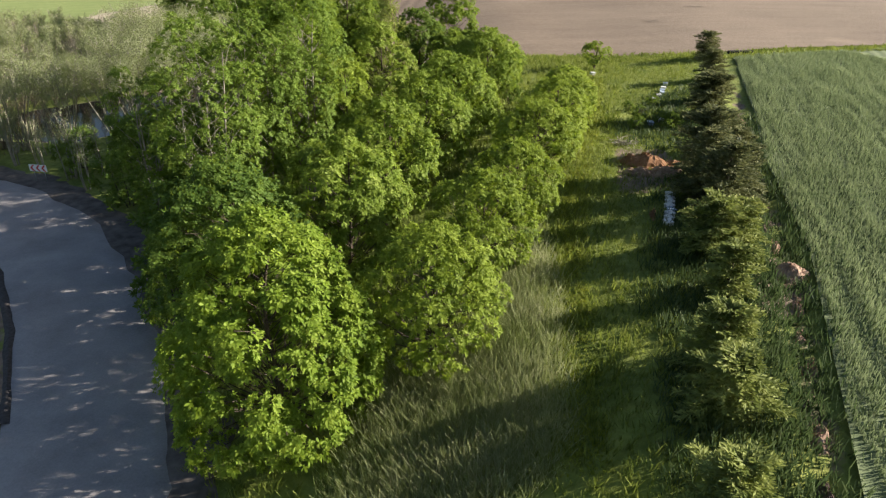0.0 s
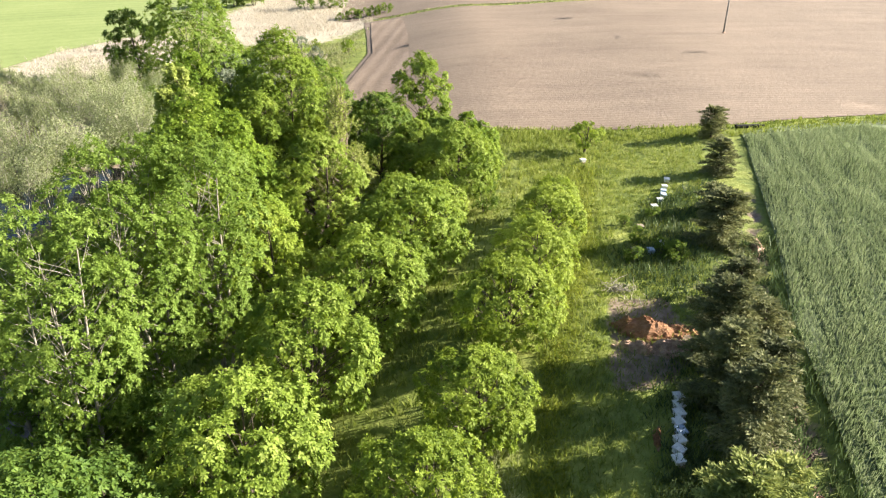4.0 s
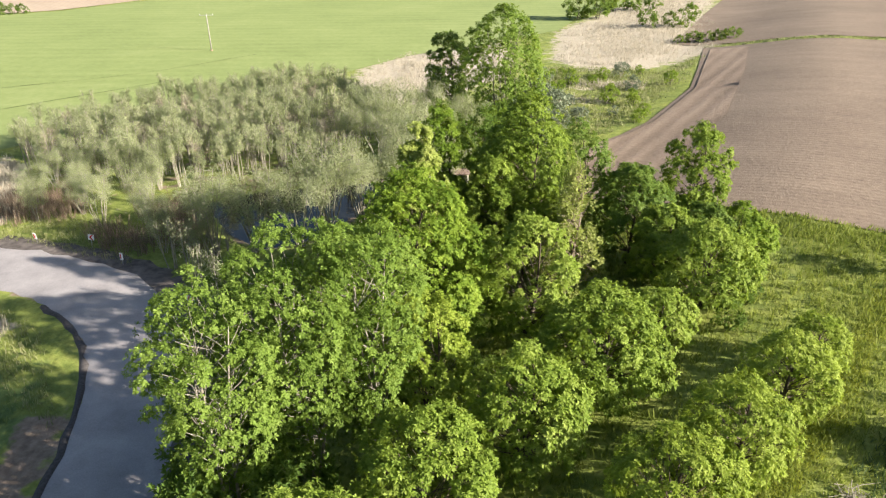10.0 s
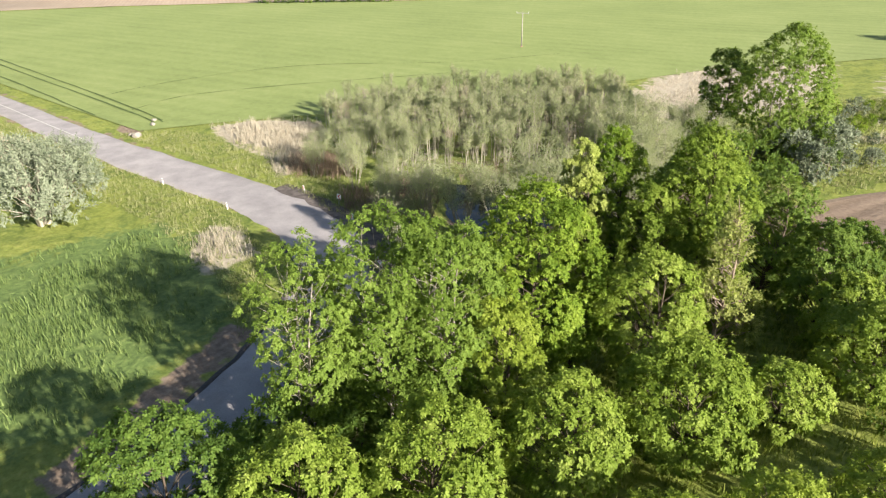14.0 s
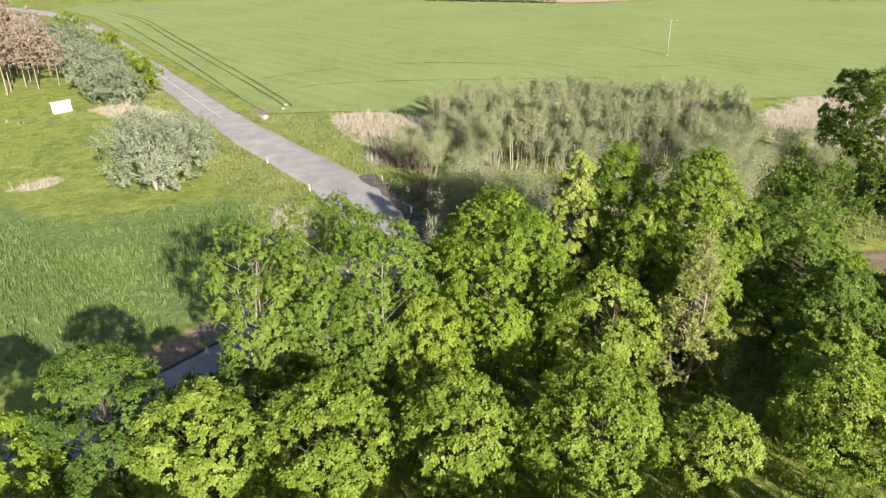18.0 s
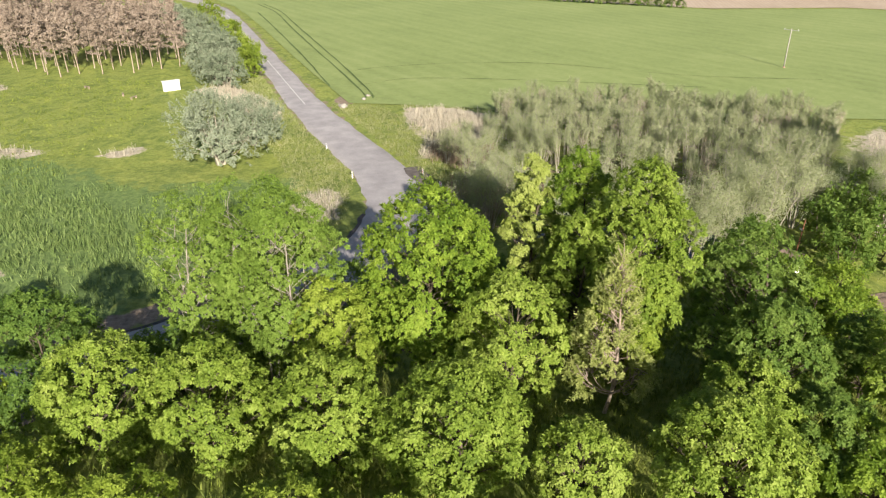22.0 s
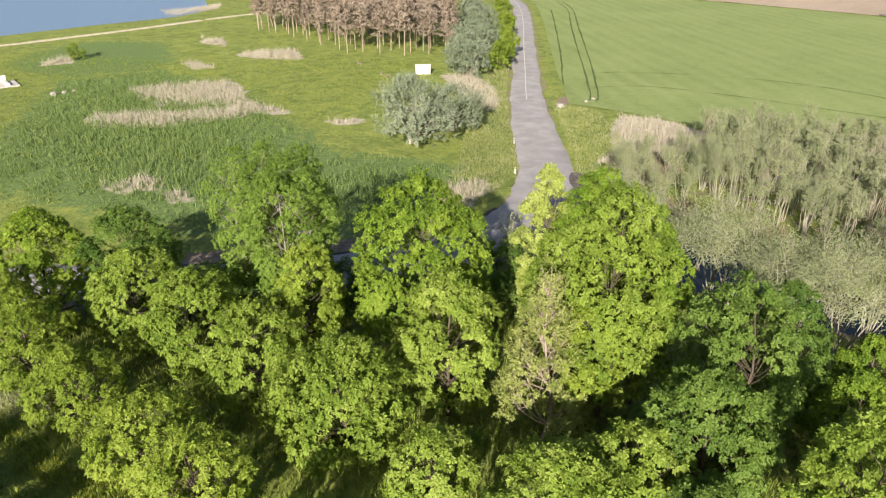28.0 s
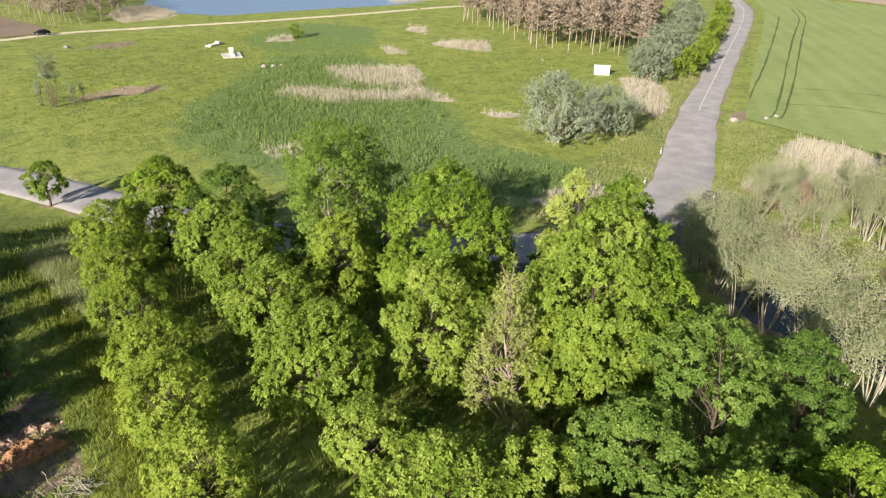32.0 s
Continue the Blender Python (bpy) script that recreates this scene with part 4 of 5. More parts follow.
# ---- conifer row ----
def conifer(seed, h, r, boughs=90, leaf=0.25):
    """A bushy evergreen: drooping boughs, each a flat spray of side twigs set with needles."""
    rng = np.random.default_rng(seed)
    z = np.sort(rng.uniform(0.02, 0.96, boughs)) ** 0.95
    ang = np.arange(boughs) * 2.39996 + rng.normal(size=boughs) * 0.4
    L = r * (1 - z ** 2.4) ** 0.8 * rng.uniform(0.5, 1.15, boughs) + 0.18
    L *= 1 + 0.25 * np.sin(2 * ang + 7 * z + rng.uniform(0, 6)) + 0.15 * np.sin(3 * ang - 11 * z)
    way = np.stack([np.cos(ang), np.sin(ang), 0.1 + 0.75 * z], 1)
    root = np.stack([np.zeros(boughs), np.zeros(boughs), z * h], 1)
    side = np.stack([-np.sin(ang), np.cos(ang), np.zeros(boughs)], 1)
    paths = [bent((0, 0, -0.2), (0, 0, h * 0.97), 0.12, 0.015, rng, 0.01, 6)]
    pos_, dirs = [], []
    for k in range(boughs):
        m = max(5, int(L[k] / 0.13))
        u = np.linspace(0.18, 1.0, m)
        spine = root[k] + way[k] * (L[k] * u)[:, None] - np.array([0, 0, 0.3]) * (L[k] * u ** 2)[:, None]
        if k % 3 == 0:
            paths.append(np.column_stack([np.concatenate([root[k][None], spine[::3]]), np.linspace(0.03, 0.008, len(spine[::3]) + 1)]))
        for sgn in (-1, 0, 1):
            tw = unit(way[k] * (0.9 if sgn else 1.3) + side[k] * sgn * 0.95 + np.array([0, 0, -0.12])) * np.ones((m, 1))
            ln = (0.14 + 0.45 * L[k] * (1 - u) * 0.7 + 0.08) if sgn else np.full(m, 0.16)
            for f in (0.25, 0.65, 1.0):
                pos_.append(spine + tw * (ln * f)[:, None] + rng.normal(size=(m, 3)) * 0.035)
                dirs.append(tw + rng.normal(size=(m, 3)) * 0.3)
    p, t = np.concatenate(pos_), unit(np.concatenate(dirs))
    n = len(p)
    nrm = unit(np.array([0, 0, 1.0]) + rng.normal(size=(n, 3)) * 0.45)
    s_ = unit(np.cross(nrm, t))
    ln = (leaf * rng.uniform(0.7, 1.35, n))[:, None]
    wd = ln * 0.17
    v = np.stack([p - t * ln * 0.5, p + s_ * wd, p + t * ln * 0.6 - np.array([0, 0, 0.12]) * ln, p - s_ * wd], 1)
    return tubes(paths, 5), (v.reshape(-1, 3), np.arange(4 * n).reshape(-1, 4))


CONIFERS = [(31.6, 83.8, 3.8, 1.2, "conifer"), (28.5, 73.2, 3.7, 1.25, "conifer"), (23.3, 59.0, 4.7, 1.9, "conifer"), (25.2, 64.6, 2.4, 1.3, "conifer"),
            (20.9, 49.8, 4.0, 1.4, "conifer"), (18.0, 44.6, 5.9, 1.8, "conifer"), (20.4, 45.2, 3.9, 1.3, "conifer"), (16.9, 41.0, 5.5, 1.6, "conifer"), (18.9, 41.1, 4.3, 1.3, "conifer"), (16.8, 37.8, 5.7, 1.6, "conifer"),
            (14.5, 32.9, 4.0, 1.5, "conifer_light"), (16.1, 33.7, 3.4, 1.3, "conifer_light"), (13.7, 28.4, 3.4, 1.05, "conifer_light"), (11.2, 22.7, 3.6, 1.3, "conifer_light"), (10.7, 20.3, 3.1, 1.3, "conifer_light"), (9.1, 15.4, 3.2, 1.3, "conifer_light"), (8.1, 11.2, 3.0, 1.2, "conifer_light")]
for n, (x, y, h, r, leaf) in enumerate(CONIFERS):
    plant_tree("conifer_tree", x, y, 0, conifer(500 + n, h * 0.86, r * 1.06, int(100 * r), 0.24 if leaf == "conifer" else 0.235), "brown", leaf, "dark evergreen conifer in a hedge row" if leaf == "conifer" else "young lighter green conifer beside the furrow", "conifer", "conifer row")

# ---- willow wood ----
WILLOW_WOOD = [(-92, 77), (-84, 73), (-68, 72.5), (-58, 76), (-51, 84), (-48, 91), (-46, 97), (-48, 108), (-60, 118), (-74, 128), (-80, 124), (-88, 100)]


def protos(n, seed, **kw):
    out = []
    for k in range(n):
        out.append(broad_tree(seed + k, **kw))
    return out


def willow_things(spots, arrays, leaf, label, group, bark="silver", name="willow_tree", category="tree", scale=(0.8, 1.2), seed=3):
    rng = np.random.default_rng(seed)
    first = []
    for k, a in enumerate(arrays):
        (tv, tq), (lv, lq) = a
        first.append((np_mesh("trunk", tv, tq, [BARK[bark]]), np_mesh("crown", lv, lq, [LEAF[leaf]], False)))
    for x, y in spots:
        tr, cr = first[rng.integers(len(first))]
        t = thing(name, x, y, None, label, category, group, turn=rng.uniform(0, 360))
        s = rng.uniform(*scale)
        t.scale = (s, s, s * rng.uniform(0.9, 1.1))
        part("trunk", tr, t)
        part("crown", cr, t)


def scatter_points(poly, gap, seed, tries=6000):
    rng = np.random.default_rng(seed)
    P = np.array(poly)
    lo, hi = P.min(0), P.max(0)
    out = []
    for _ in range(tries):
        x, y = rng.uniform(lo, hi)
        if inside(poly, np.array([x]), np.array([y]))[0] and all((x - a) ** 2 + (y - b) ** 2 > gap * gap for a, b in out):
            out.append((x, y))
    return out


def willow(seed, h, r, stems=5, leaves=1500, leaf=0.2, clear=0.45, sides=3, lean=0.5):
    """A clump of slim, nearly upright stems with feathery crowns of narrow leaves near the tops."""
    rng = np.random.default_rng(seed)
    paths, cc = [], []
    per = max(40, leaves // stems)
    for k in range(stems):
        a = 6.283 * k / stems + rng.normal() * 0.5
        out = np.array([math.cos(a), math.sin(a), 0])
        top = out * r * lean * rng.uniform(0.4, 1.1) + np.array([0, 0, h * rng.uniform(0.8, 1.0)])
        p = bent(out * 0.3 * rng.uniform(0.3, 1.2) - np.array([0, 0, 0.25]), top, 0.073, 0.016, rng, 0.03, 7)
        paths.append(p)
        m = 16
        f = clear + (0.98 - clear) * rng.random(m) ** 0.8
        st = np.stack([np.interp(f * 6, np.arange(7), p[:, c]) for c in range(3)], 1)
        d = unit(np.column_stack([rng.normal(size=(m, 2)), rng.uniform(0.5, 1.5, m)]) + out * 0.5)
        ln = r * rng.uniform(0.35, 0.75, m) * (1.25 - 0.6 * f)
        for q in range(0, m, 2):
            paths.append(bent(st[q], st[q] + d[q] * ln[q], 0.02, 0.006, rng, 0.05, 3))
        w = rng.integers(0, m, per)
        u = rng.random(per)[:, None] ** 0.7
        cc.append(st[w] + d[w] * ln[w][:, None] * u * 1.1 + rng.normal(size=(per, 3)) * np.array([0.16, 0.16, 0.14]) * r * 0.55)
    cc = np.concatenate(cc)
    nrm = unit(cc - np.array([0, 0, h * 0.55])) * 0.7 + np.array([0, 0, 0.5]) + rng.normal(size=cc.shape) * 0.5
    return tubes(paths, sides), leaf_quads(cc, nrm, leaf, 0.34, rng)


thin = [willow(700 + k, 5.9, 1.5, 5, 1350, 0.21, 0.56) for k in range(5)]
thin2 = [willow(720 + k, 5.6, 1.5, 5, 420, 0.2, 0.35) for k in range(2)]
spots = scatter_points(WILLOW_WOOD, 2.05, 21, 9000)
red = [p for k, p in enumerate(spots) if k % 9 == 0]
willow_things([p for k, p in enumerate(spots) if k % 9], thin, "willow", "slim silvery willow clump with pale upright stems", "willow wood")
willow_things(red, thin2, "reddish", "thin reddish willow not yet in leaf", "willow wood", seed=5)
full = [willow(740 + k, 8.0, 3.2, 8, 8500, 0.17, 0.42, 4, 0.75) for k in range(4)]
SHORE = [(-40.5, 64.4), (-37.5, 67.2), (-34.5, 70.2), (-33.5, 73.2), (-34.8, 75.8), (-31.5, 77.2), (-29.8, 79.6), (-28, 82.2), (-26.5, 80.4), (-25.5, 85), (-30, 84.5), (-33, 88.6), (-30.5, 90.8), (-36, 92.5), (-41, 95), (-37, 98.5), (-42, 99)]
shore_willow = [willow(750 + k, 8.8, 3.8, 9, 7000, 0.185, 0.52, 4, 0.8) for k in range(4)]
willow_things(SHORE, shore_willow, "willow", "silvery willow with leaning pale trunks at the pond", "pond willows", scale=(0.9, 1.12), seed=7)
willow_things([(-37.5, 63), (-38.5, 79), (-44, 67.2), (-47.5, 69), (-41.5, 88.5), (-45, 90)], thin2, "reddish", "bare twiggy willow standing at the water", "pond saplings", scale=(0.75, 1.05), seed=24)
ROADSIDE = [(-45.5, 62.5), (-50, 65), (-55.5, 68.5), (-41, 63.5), (-47, 68.5), (-61, 75.5), (-63, 66), (-67, 69), (-58, 71.5), (-71, 73), (-64, 73.5), (-57.5, 64.5), (-74, 70.5), (-66, 62.5), (-69, 65)]
willow_things(ROADSIDE, full, "willow", "silvery willow bush beside the road bend", "roadside willows", scale=(0.55, 0.85), seed=8)
willow_things([(-35.5, 58.0), (-32, 56.0), (-29.4, 53.6), (-39, 59.8), (-29.5, 57), (-42, 60.4)], thin2, "willow", "low twiggy grey willow at the road bend", "bend willows", name="willow_bush", category="bush", scale=(0.85, 1.1), seed=22)

# ---- oleaster bushes ----
bush = protos(3, 760, h=6.6, r=5.1, base=0.09, form="dome", lobes=48, sides=4, clusters=1250, per=11, leaf=0.33, aspect=0.32, stems=5, trunk_r=0.3)
willow_things([(-69.5, 29.5)], bush[:1], "olive", "huge silver oleaster bush with split trunks", "", "silver", "oleaster_bush", "bush", (1.32, 1.34), 2)
willow_things([(-79, 33)], bush[1:2], "olive", "silver oleaster bush in the meadow", "oleaster bushes", "silver", "oleaster_bush", "bush", (0.95, 1.05), 2)
bush[2:] = protos(1, 770, h=6.8, r=4.7, base=0.08, form="dome", lobes=36, sides=4, clusters=420, per=10, leaf=0.58, aspect=0.34, stems=5, trunk_r=0.3)
willow_things([(-120, 22), (-125, 18), (-131, 20), (-136, 15), (-142, 17), (-147, 11.5), (-153, 14.5), (-160, 8.5), (-166, 11), (-173, 4), (-181, 5), (-189, -2), (-198, -3), (-208, -9), (-220, -12), (-233, -18)], bush[2:], "olive", "silver oleaster bush along the road", "oleaster bushes", "silver", "oleaster_bush", "bush", (0.7, 1.0), 4)
green = protos(2, 780, h=6.0, r=3.3, base=0.03, form="dome", lobes=18, sides=4, clusters=240, per=10, leaf=0.5, aspect=0.5, stems=3, trunk_r=0.12)
coarse = protos(2, 790, h=6.0, r=3.6, base=0.02, form="dome", lobes=14, sides=3, clusters=110, per=8, leaf=0.8, aspect=0.5, stems=2, trunk_r=0.12)
willow_things([(-130, 25.5), (-139, 24), (-148, 22), (-157, 19), (-168, 15.5), (-179, 12.5), (-193, 8), (-210, 3), (-230, -4)], green, "yellow", "round green bush beside the road", "roadside bushes", "brown", "green_bush", "bush", (0.7, 1.0), 4)
willow_things([(-17, 87.5), (-14, 89.5), (-18.5, 91), (-12, 87.4), (-15.5, 84.6), (-21.5, 89.5)], green, "maple", "rounded green bush beside the hut", "hut green bushes", "brown", "green_bush", "bush", (0.5, 0.75), 27)
willow_things([(-31, 98), (-35, 103), (-28, 102), (-25, 96.5), (-38, 107)], green, "dark", "dark green bush behind the hut", "hut bushes", "brown", "dark_bush", "bush", (0.8, 1.05), 5)
CORNER = [(-36, 112), (-22, 110), (-38, 122), (-38, 160), (-18, 168), (-14, 168), (-13, 150), (-14, 128)]
corner_spots = scatter_points(CORNER, 3.6, 51)
willow_things([p for k, p in enumerate(corner_spots) if k % 4 == 0], green, "maple", "low green bush at the field corner", "field corner bushes", "brown", "green_bush", "bush", (0.22, 0.5), 6)
willow_things([p for k, p in enumerate(corner_spots) if k % 4 == 1], green, "olive", "rounded grey-green bush near the reeds", "field corner bushes", "silver", "willow_bush", "bush", (0.22, 0.5), 12)
willow_things([(-28, 114), (-25, 118), (-29, 123), (-24, 112.5)], green, "olive", "large grey-green bush beside the poplar", "poplar bushes", "silver", "willow_bush", "bush", (0.75, 0.95), 13)
willow_things([(-26, 116), (-30, 112)], green, "dark", "dark bush beside the poplar", "poplar bushes", "brown", "dark_bush", "bush", (0.7, 0.85), 14)
willow_things([(-40, 103), (-36, 108), (-41, 109), (-33, 106), (-45, 112), (-47, 107)], full, "willow", "silvery willow before the tall poplars", "pond willows", scale=(0.75, 0.95), seed=15)
willow_things([(-23 + 1.6 * k, 203 + 0.7 * k + (k % 3) * 0.8) for k in range(9)], coarse, "dark", "low hedge bush at the reed edge", "reed hedge", "brown", "hedge_bush", "bush", (0.3, 0.5), 16)
willow_things([(-55, 258), (-51, 262), (-47, 259), (-58, 266), (-44, 266), (-30, 228), (-26, 231), (-36, 226)], coarse, "dark", "dark bush standing in the far reeds", "far reed bushes", "brown", "dark_bush", "bush", (0.55, 1.2), 17)
willow_things([(17.5, 59.6), (18.6, 57.2), (16.4, 56.2), (19.4, 56.6), (17.2, 62.4), (19.8, 63.6)], green, "dark", "small dark weed bush among the hives", "hive bushes", "brown", "weed_bush", "bush", (0.14, 0.24), 21)
willow_things([(-60, 238), (-54.5, 240)], green, "dark", "tall dark tree at the edge of the reeds", "far reed trees", "brown", "field_tree", "tree", (1.35, 1.5), 23)
willow_things([(6.6, 66.2), (7.2, 70.6), (3.4, 73.6), (-1.6, 62.4)], green, "dark", "low dark bush beneath the walnut row", "orchard undergrowth", "brown", "undergrowth_bush", "bush", (0.3, 0.45), 20)
willow_things([(-15.5, 34.8), (-14.4, 37.6), (-16.4, 40.8), (-15.0, 43.6), (-18.4, 45.4), (-12.2, 35.6), (-11.2, 40.6)], green, "dark", "shady bush under the poplars", "poplar undergrowth", "brown", "undergrowth_bush", "bush", (0.62, 0.85), 19)
willow_things([(-20, 47), (-24.5, 50), (-22, 53.5), (-25.5, 57), (-21, 58), (-28, 60), (-18, 50.5), (-31.5, 57.5), (-24, 63), (-19, 66), (-23, 70)], green, "dark", "dark undergrowth bush between road and poplars", "undergrowth", "brown", "undergrowth_bush", "bush", (0.5, 0.8), 18)
willow_things([(-103, -77)], green, "yellow", "small green shrub in the meadow", "", "brown", "green_bush", "bush", (0.6, 0.62), 6)
willow_things([(-24.5, -46.5)], thin, "olive", "thin leafing tree beside a hollow", "", "brown", "young_tree", "tree", (1.6, 1.62), 6)
willow_things([(-27.5, -45.5), (-23.4, -48.5), (-29.5, -46)], thin, "olive", "low thin shrub beside a hollow", "hollow shrubs", "brown", "shrub", "bush", (0.6, 0.8), 6)
hedge = [(-262 + 28 * u + 0.8 * math.sin(u * 40), 128 + 42 * u) for u in np.linspace(0, 1, 20)]
willow_things(hedge, coarse, "dark", "low dark hedge bush between fields", "far hedge", "brown", "hedge_bush", "bush", (0.45, 0.65), 9)


# ---- dead pine stand ----
def dead_pine(seed, h=12.5, r=2.8, n_leaf=400):
    rng = np.random.default_rng(seed)
    m = 36
    bz = rng.uniform(0.36, 0.98, m)
    ang = rng.uniform(0, 6.283, m)
    L = r * (1 - (bz - 0.34) / 0.7) ** 0.6 * rng.uniform(0.6, 1.1, m) + 0.15
    root = np.stack([np.zeros(m), np.zeros(m), bz * h], 1)
    tip = np.stack([np.cos(ang) * L, np.sin(ang) * L, bz * h + 0.15 * L], 1)
    k = rng.integers(0, m, n_leaf)
    u = rng.uniform(0.3, 1.05, n_leaf)[:, None]
    p = root[k] * (1 - u) + tip[k] * u + rng.normal(size=(n_leaf, 3)) * 0.16
    lv, lq = leaf_quads(p, rng.normal(size=(n_leaf, 3)) * 0.7 + np.array([0, 0, 0.6]), 0.78, 0.36, rng, 0.1)
    paths = [bent((0, 0, -0.2), (rng.normal() * 0.3, rng.normal() * 0.3, h), 0.15, 0.03, rng, 0.01, 6)]
    for a, t in zip(root, tip):
        paths.append(bent(a, t, 0.035, 0.01, rng, 0.04, 3))
    tv, tq = tubes(paths, 4)
    return (tv, tq), (lv, lq)


PINES = [(-136, -7), (-141, 6), (-150, 8), (-172, -2), (-200, -14), (-215, -40), (-205, -75), (-172, -72), (-158, -62), (-148, -38), (-135, -18)]
willow_things(scatter_points(PINES, 3.8, 31), [dead_pine(800 + k) for k in range(4)], "brown", "dead brown pine with a pale straight trunk", "dead pine stand", "pine", "dead_pine", "pine", (0.85, 1.1), 10)
FAR_PINES = [(-66, -142), (-84, -146), (-96, -158), (-104, -178), (-100, -205), (-68, -200)]
willow_things(scatter_points(FAR_PINES, 5.0, 32), [dead_pine(800 + k) for k in range(2)], "brown", "brown pine standing at the lake shore", "far pines", "pine", "dead_pine", "pine", (0.7, 0.9), 11)

# ---- grasses ----
g = np.random.default_rng(40)
ORCHARD = [(-13, 10), (-8, 5), (6, 8), (8, 20), (9.5, 34), (13, 50), (18, 70), (22, 87), (-18, 90), (-26, 80), (-24, 60), (-19, 42), (-12, 24)]
LANE = [(5, 8), (8, 8), (12.5, 24), (17, 40), (22, 58), (28, 75), (31, 86), (10, 88), (12, 66), (8, 44), (5.5, 28)]
blades("orchard_grass", ORCHARD, 5.0, 0.45, 0.07, BLADE["meadow"], "rough meadow grass under the trees", g, 4, 0.7)
blades("lane_grass", LANE, 14.0, 0.3, 0.045, BLADE["meadow"], "mown green grass of the orchard lane", g, 4, 0.9)
# mown wheel track; its bright colour also paints the lane's sunlit strip
blades("lane_track_grass", [(4.6, 18), (6.2, 18), (7.6, 31), (10.2, 44), (14.6, 60), (18, 76), (15.6, 77), (12.2, 60), (8.0, 44), (5.8, 31)], 60.0, 0.15, 0.06, BLADE["track"], "short mown grass of the wheel track, coloured bright yellow as if sunlit", g, 4, 1.2, 0.4)
blades("tall_grass", [(-5, 15), (1, 14), (5.4, 20), (6.4, 34), (6.6, 44), (3.5, 40), (0, 33), (-4, 26)], 60.0, 0.7, 0.026, BLADE["tall"], "tall pale seeding grass beside the lane", g, 6, 0.9, 2.0, 0.2)
blades("lane_edge_grass", [(6.5, 6), (10, 9), (12.5, 15), (15, 22), (18, 34), (14, 40), (10.5, 34), (8.0, 20), (6, 12)], 16.0, 0.5, 0.06, BLADE["weed"], "tall green grass beside the conifers", g, 5, 0.7, 1.2)


def wheat_rows(poly, gap, step, h):
    """Wheat tufts drilled in rows along the field edge, leaning with the wind in waves."""
    d, e = np.array([0.29, 0.957]), np.array([0.957, -0.29])
    P = np.array(poly, float)
    us, vs = np.arange((P @ d).min(), (P @ d).max(), step), np.arange((P @ e).min(), (P @ e).max(), gap)
    U, V = [a.ravel() for a in np.meshgrid(us, vs)]
    n = len(U)
    U, V = U + g.normal(size=n) * step * 0.5, V + g.normal(size=n) * 0.05 + 0.12 * np.sin(U * 0.35)
    x, y = U * d[0] + V * e[0], U * d[1] + V * e[1]
    ok = inside(poly, x, y) & (g.random(n) < 0.93)
    x, y = x[ok], y[ok]
    wave = np.array([noise.noise(Vector(((a * e[0] + b * e[1]) * 1.1, (a * d[0] + b * d[1]) * 0.14, 2.0))) for a, b in zip(x, y)])
    n = len(x) * 3
    b0 = np.repeat(np.stack([x, y, land(x, y)], 1), 3, 0) + np.concatenate([g.normal(size=(n, 2)) * 0.05, np.zeros((n, 1))], 1)
    hh = np.repeat(h * (0.95 + 0.6 * wave), 3) * g.uniform(0.8, 1.2, n)
    a = g.uniform(0, 6.283, n)
    side = np.stack([np.cos(a), np.sin(a), np.zeros(n)], 1) * 0.027
    lean = np.repeat(0.12 + 0.2 * wave, 3)
    tip = np.stack([-0.35 * lean * hh, -1.15 * lean * hh, hh], 1) + g.normal(size=(n, 3)) * 0.06
    v = np.stack([b0 - side, b0 + side, b0 + tip + side * 0.4, b0 + tip - side * 0.4], 1)
    tagged(new("wheat_crop", np_mesh("wheat_crop", v.reshape(-1, 3), np.arange(4 * n).reshape(-1, 4), [BLADE["wheat"]], False)), "green wheat standing in wavy sown rows", "wheat", kind="stuff")


wheat_rows([(12.6, 9), (15.4, 20.3), (20.0, 32.5), (23.8, 47.6), (27.9, 59.6), (35.0, 83.5), (50, 87), (62, 60), (48, 30), (32, 6)], 0.27, 0.10, 0.36)
blades("green_reed", LUSH, 5.0, 0.55, 0.09, BLADE["lush"], "dense green reeds and sedge", g, 4, 0.5, 14.0, category="reeds")
for p in REEDS:
    big = max(q[1] for q in p) > 160
    blades("dry_reed", p, 2.0 if big else 5.0, 0.7 if big else 1.0, 0.06, BLADE["reed"], "pale dry reed bed", g, 5, 0.5, 13.0 if big else 3.5, category="reeds")
for p in ([(-42, 62), (-52, 63.5), (-57, 69), (-53, 80), (-47, 88), (-43, 91), (-43.5, 87), (-49, 80), (-52, 75), (-45, 68.5), (-38, 66)], [(-66, 59), (-62, 65), (-64, 70), (-72, 71), (-78, 66), (-74, 61)], [(-46, 61), (-50, 59.5), (-58, 61), (-56, 66), (-49, 66)]):
    blades("pond_reed", p, 6.0, 1.3, 0.06, BLADE["brown_reed"], "reddish brown dry reeds at the pond shore", g, 5, 0.4, 2.5, category="reeds")
blades("corner_grass", [(-24, 98), (-38, 112), (-46, 130), (-44, 165), (-20, 172), (-14, 190), (-12.5, 160), (-14, 128), (-19, 112)], 4.0, 0.45, 0.09, BLADE["verge"], "light green rough grass at the field corner", g, 4, 0.6, 3.0)
blades("roadside_grass", [(-30, 40), (-44, 48), (-62, 49), (-104, 35), (-140, 25), (-140, 21), (-100, 29), (-62, 40), (-44, 42)], 6.0, 0.4, 0.05, BLADE["verge"], "rough roadside grass", g, 4, 0.4)
blades("verge_grass", [(-46, 59), (-62, 58), (-84, 51), (-104, 44), (-100, 54), (-78, 64), (-56, 66)], 6.0, 0.4, 0.05, BLADE["verge"], "rough grass on the road verge", g, 4, 0.4)
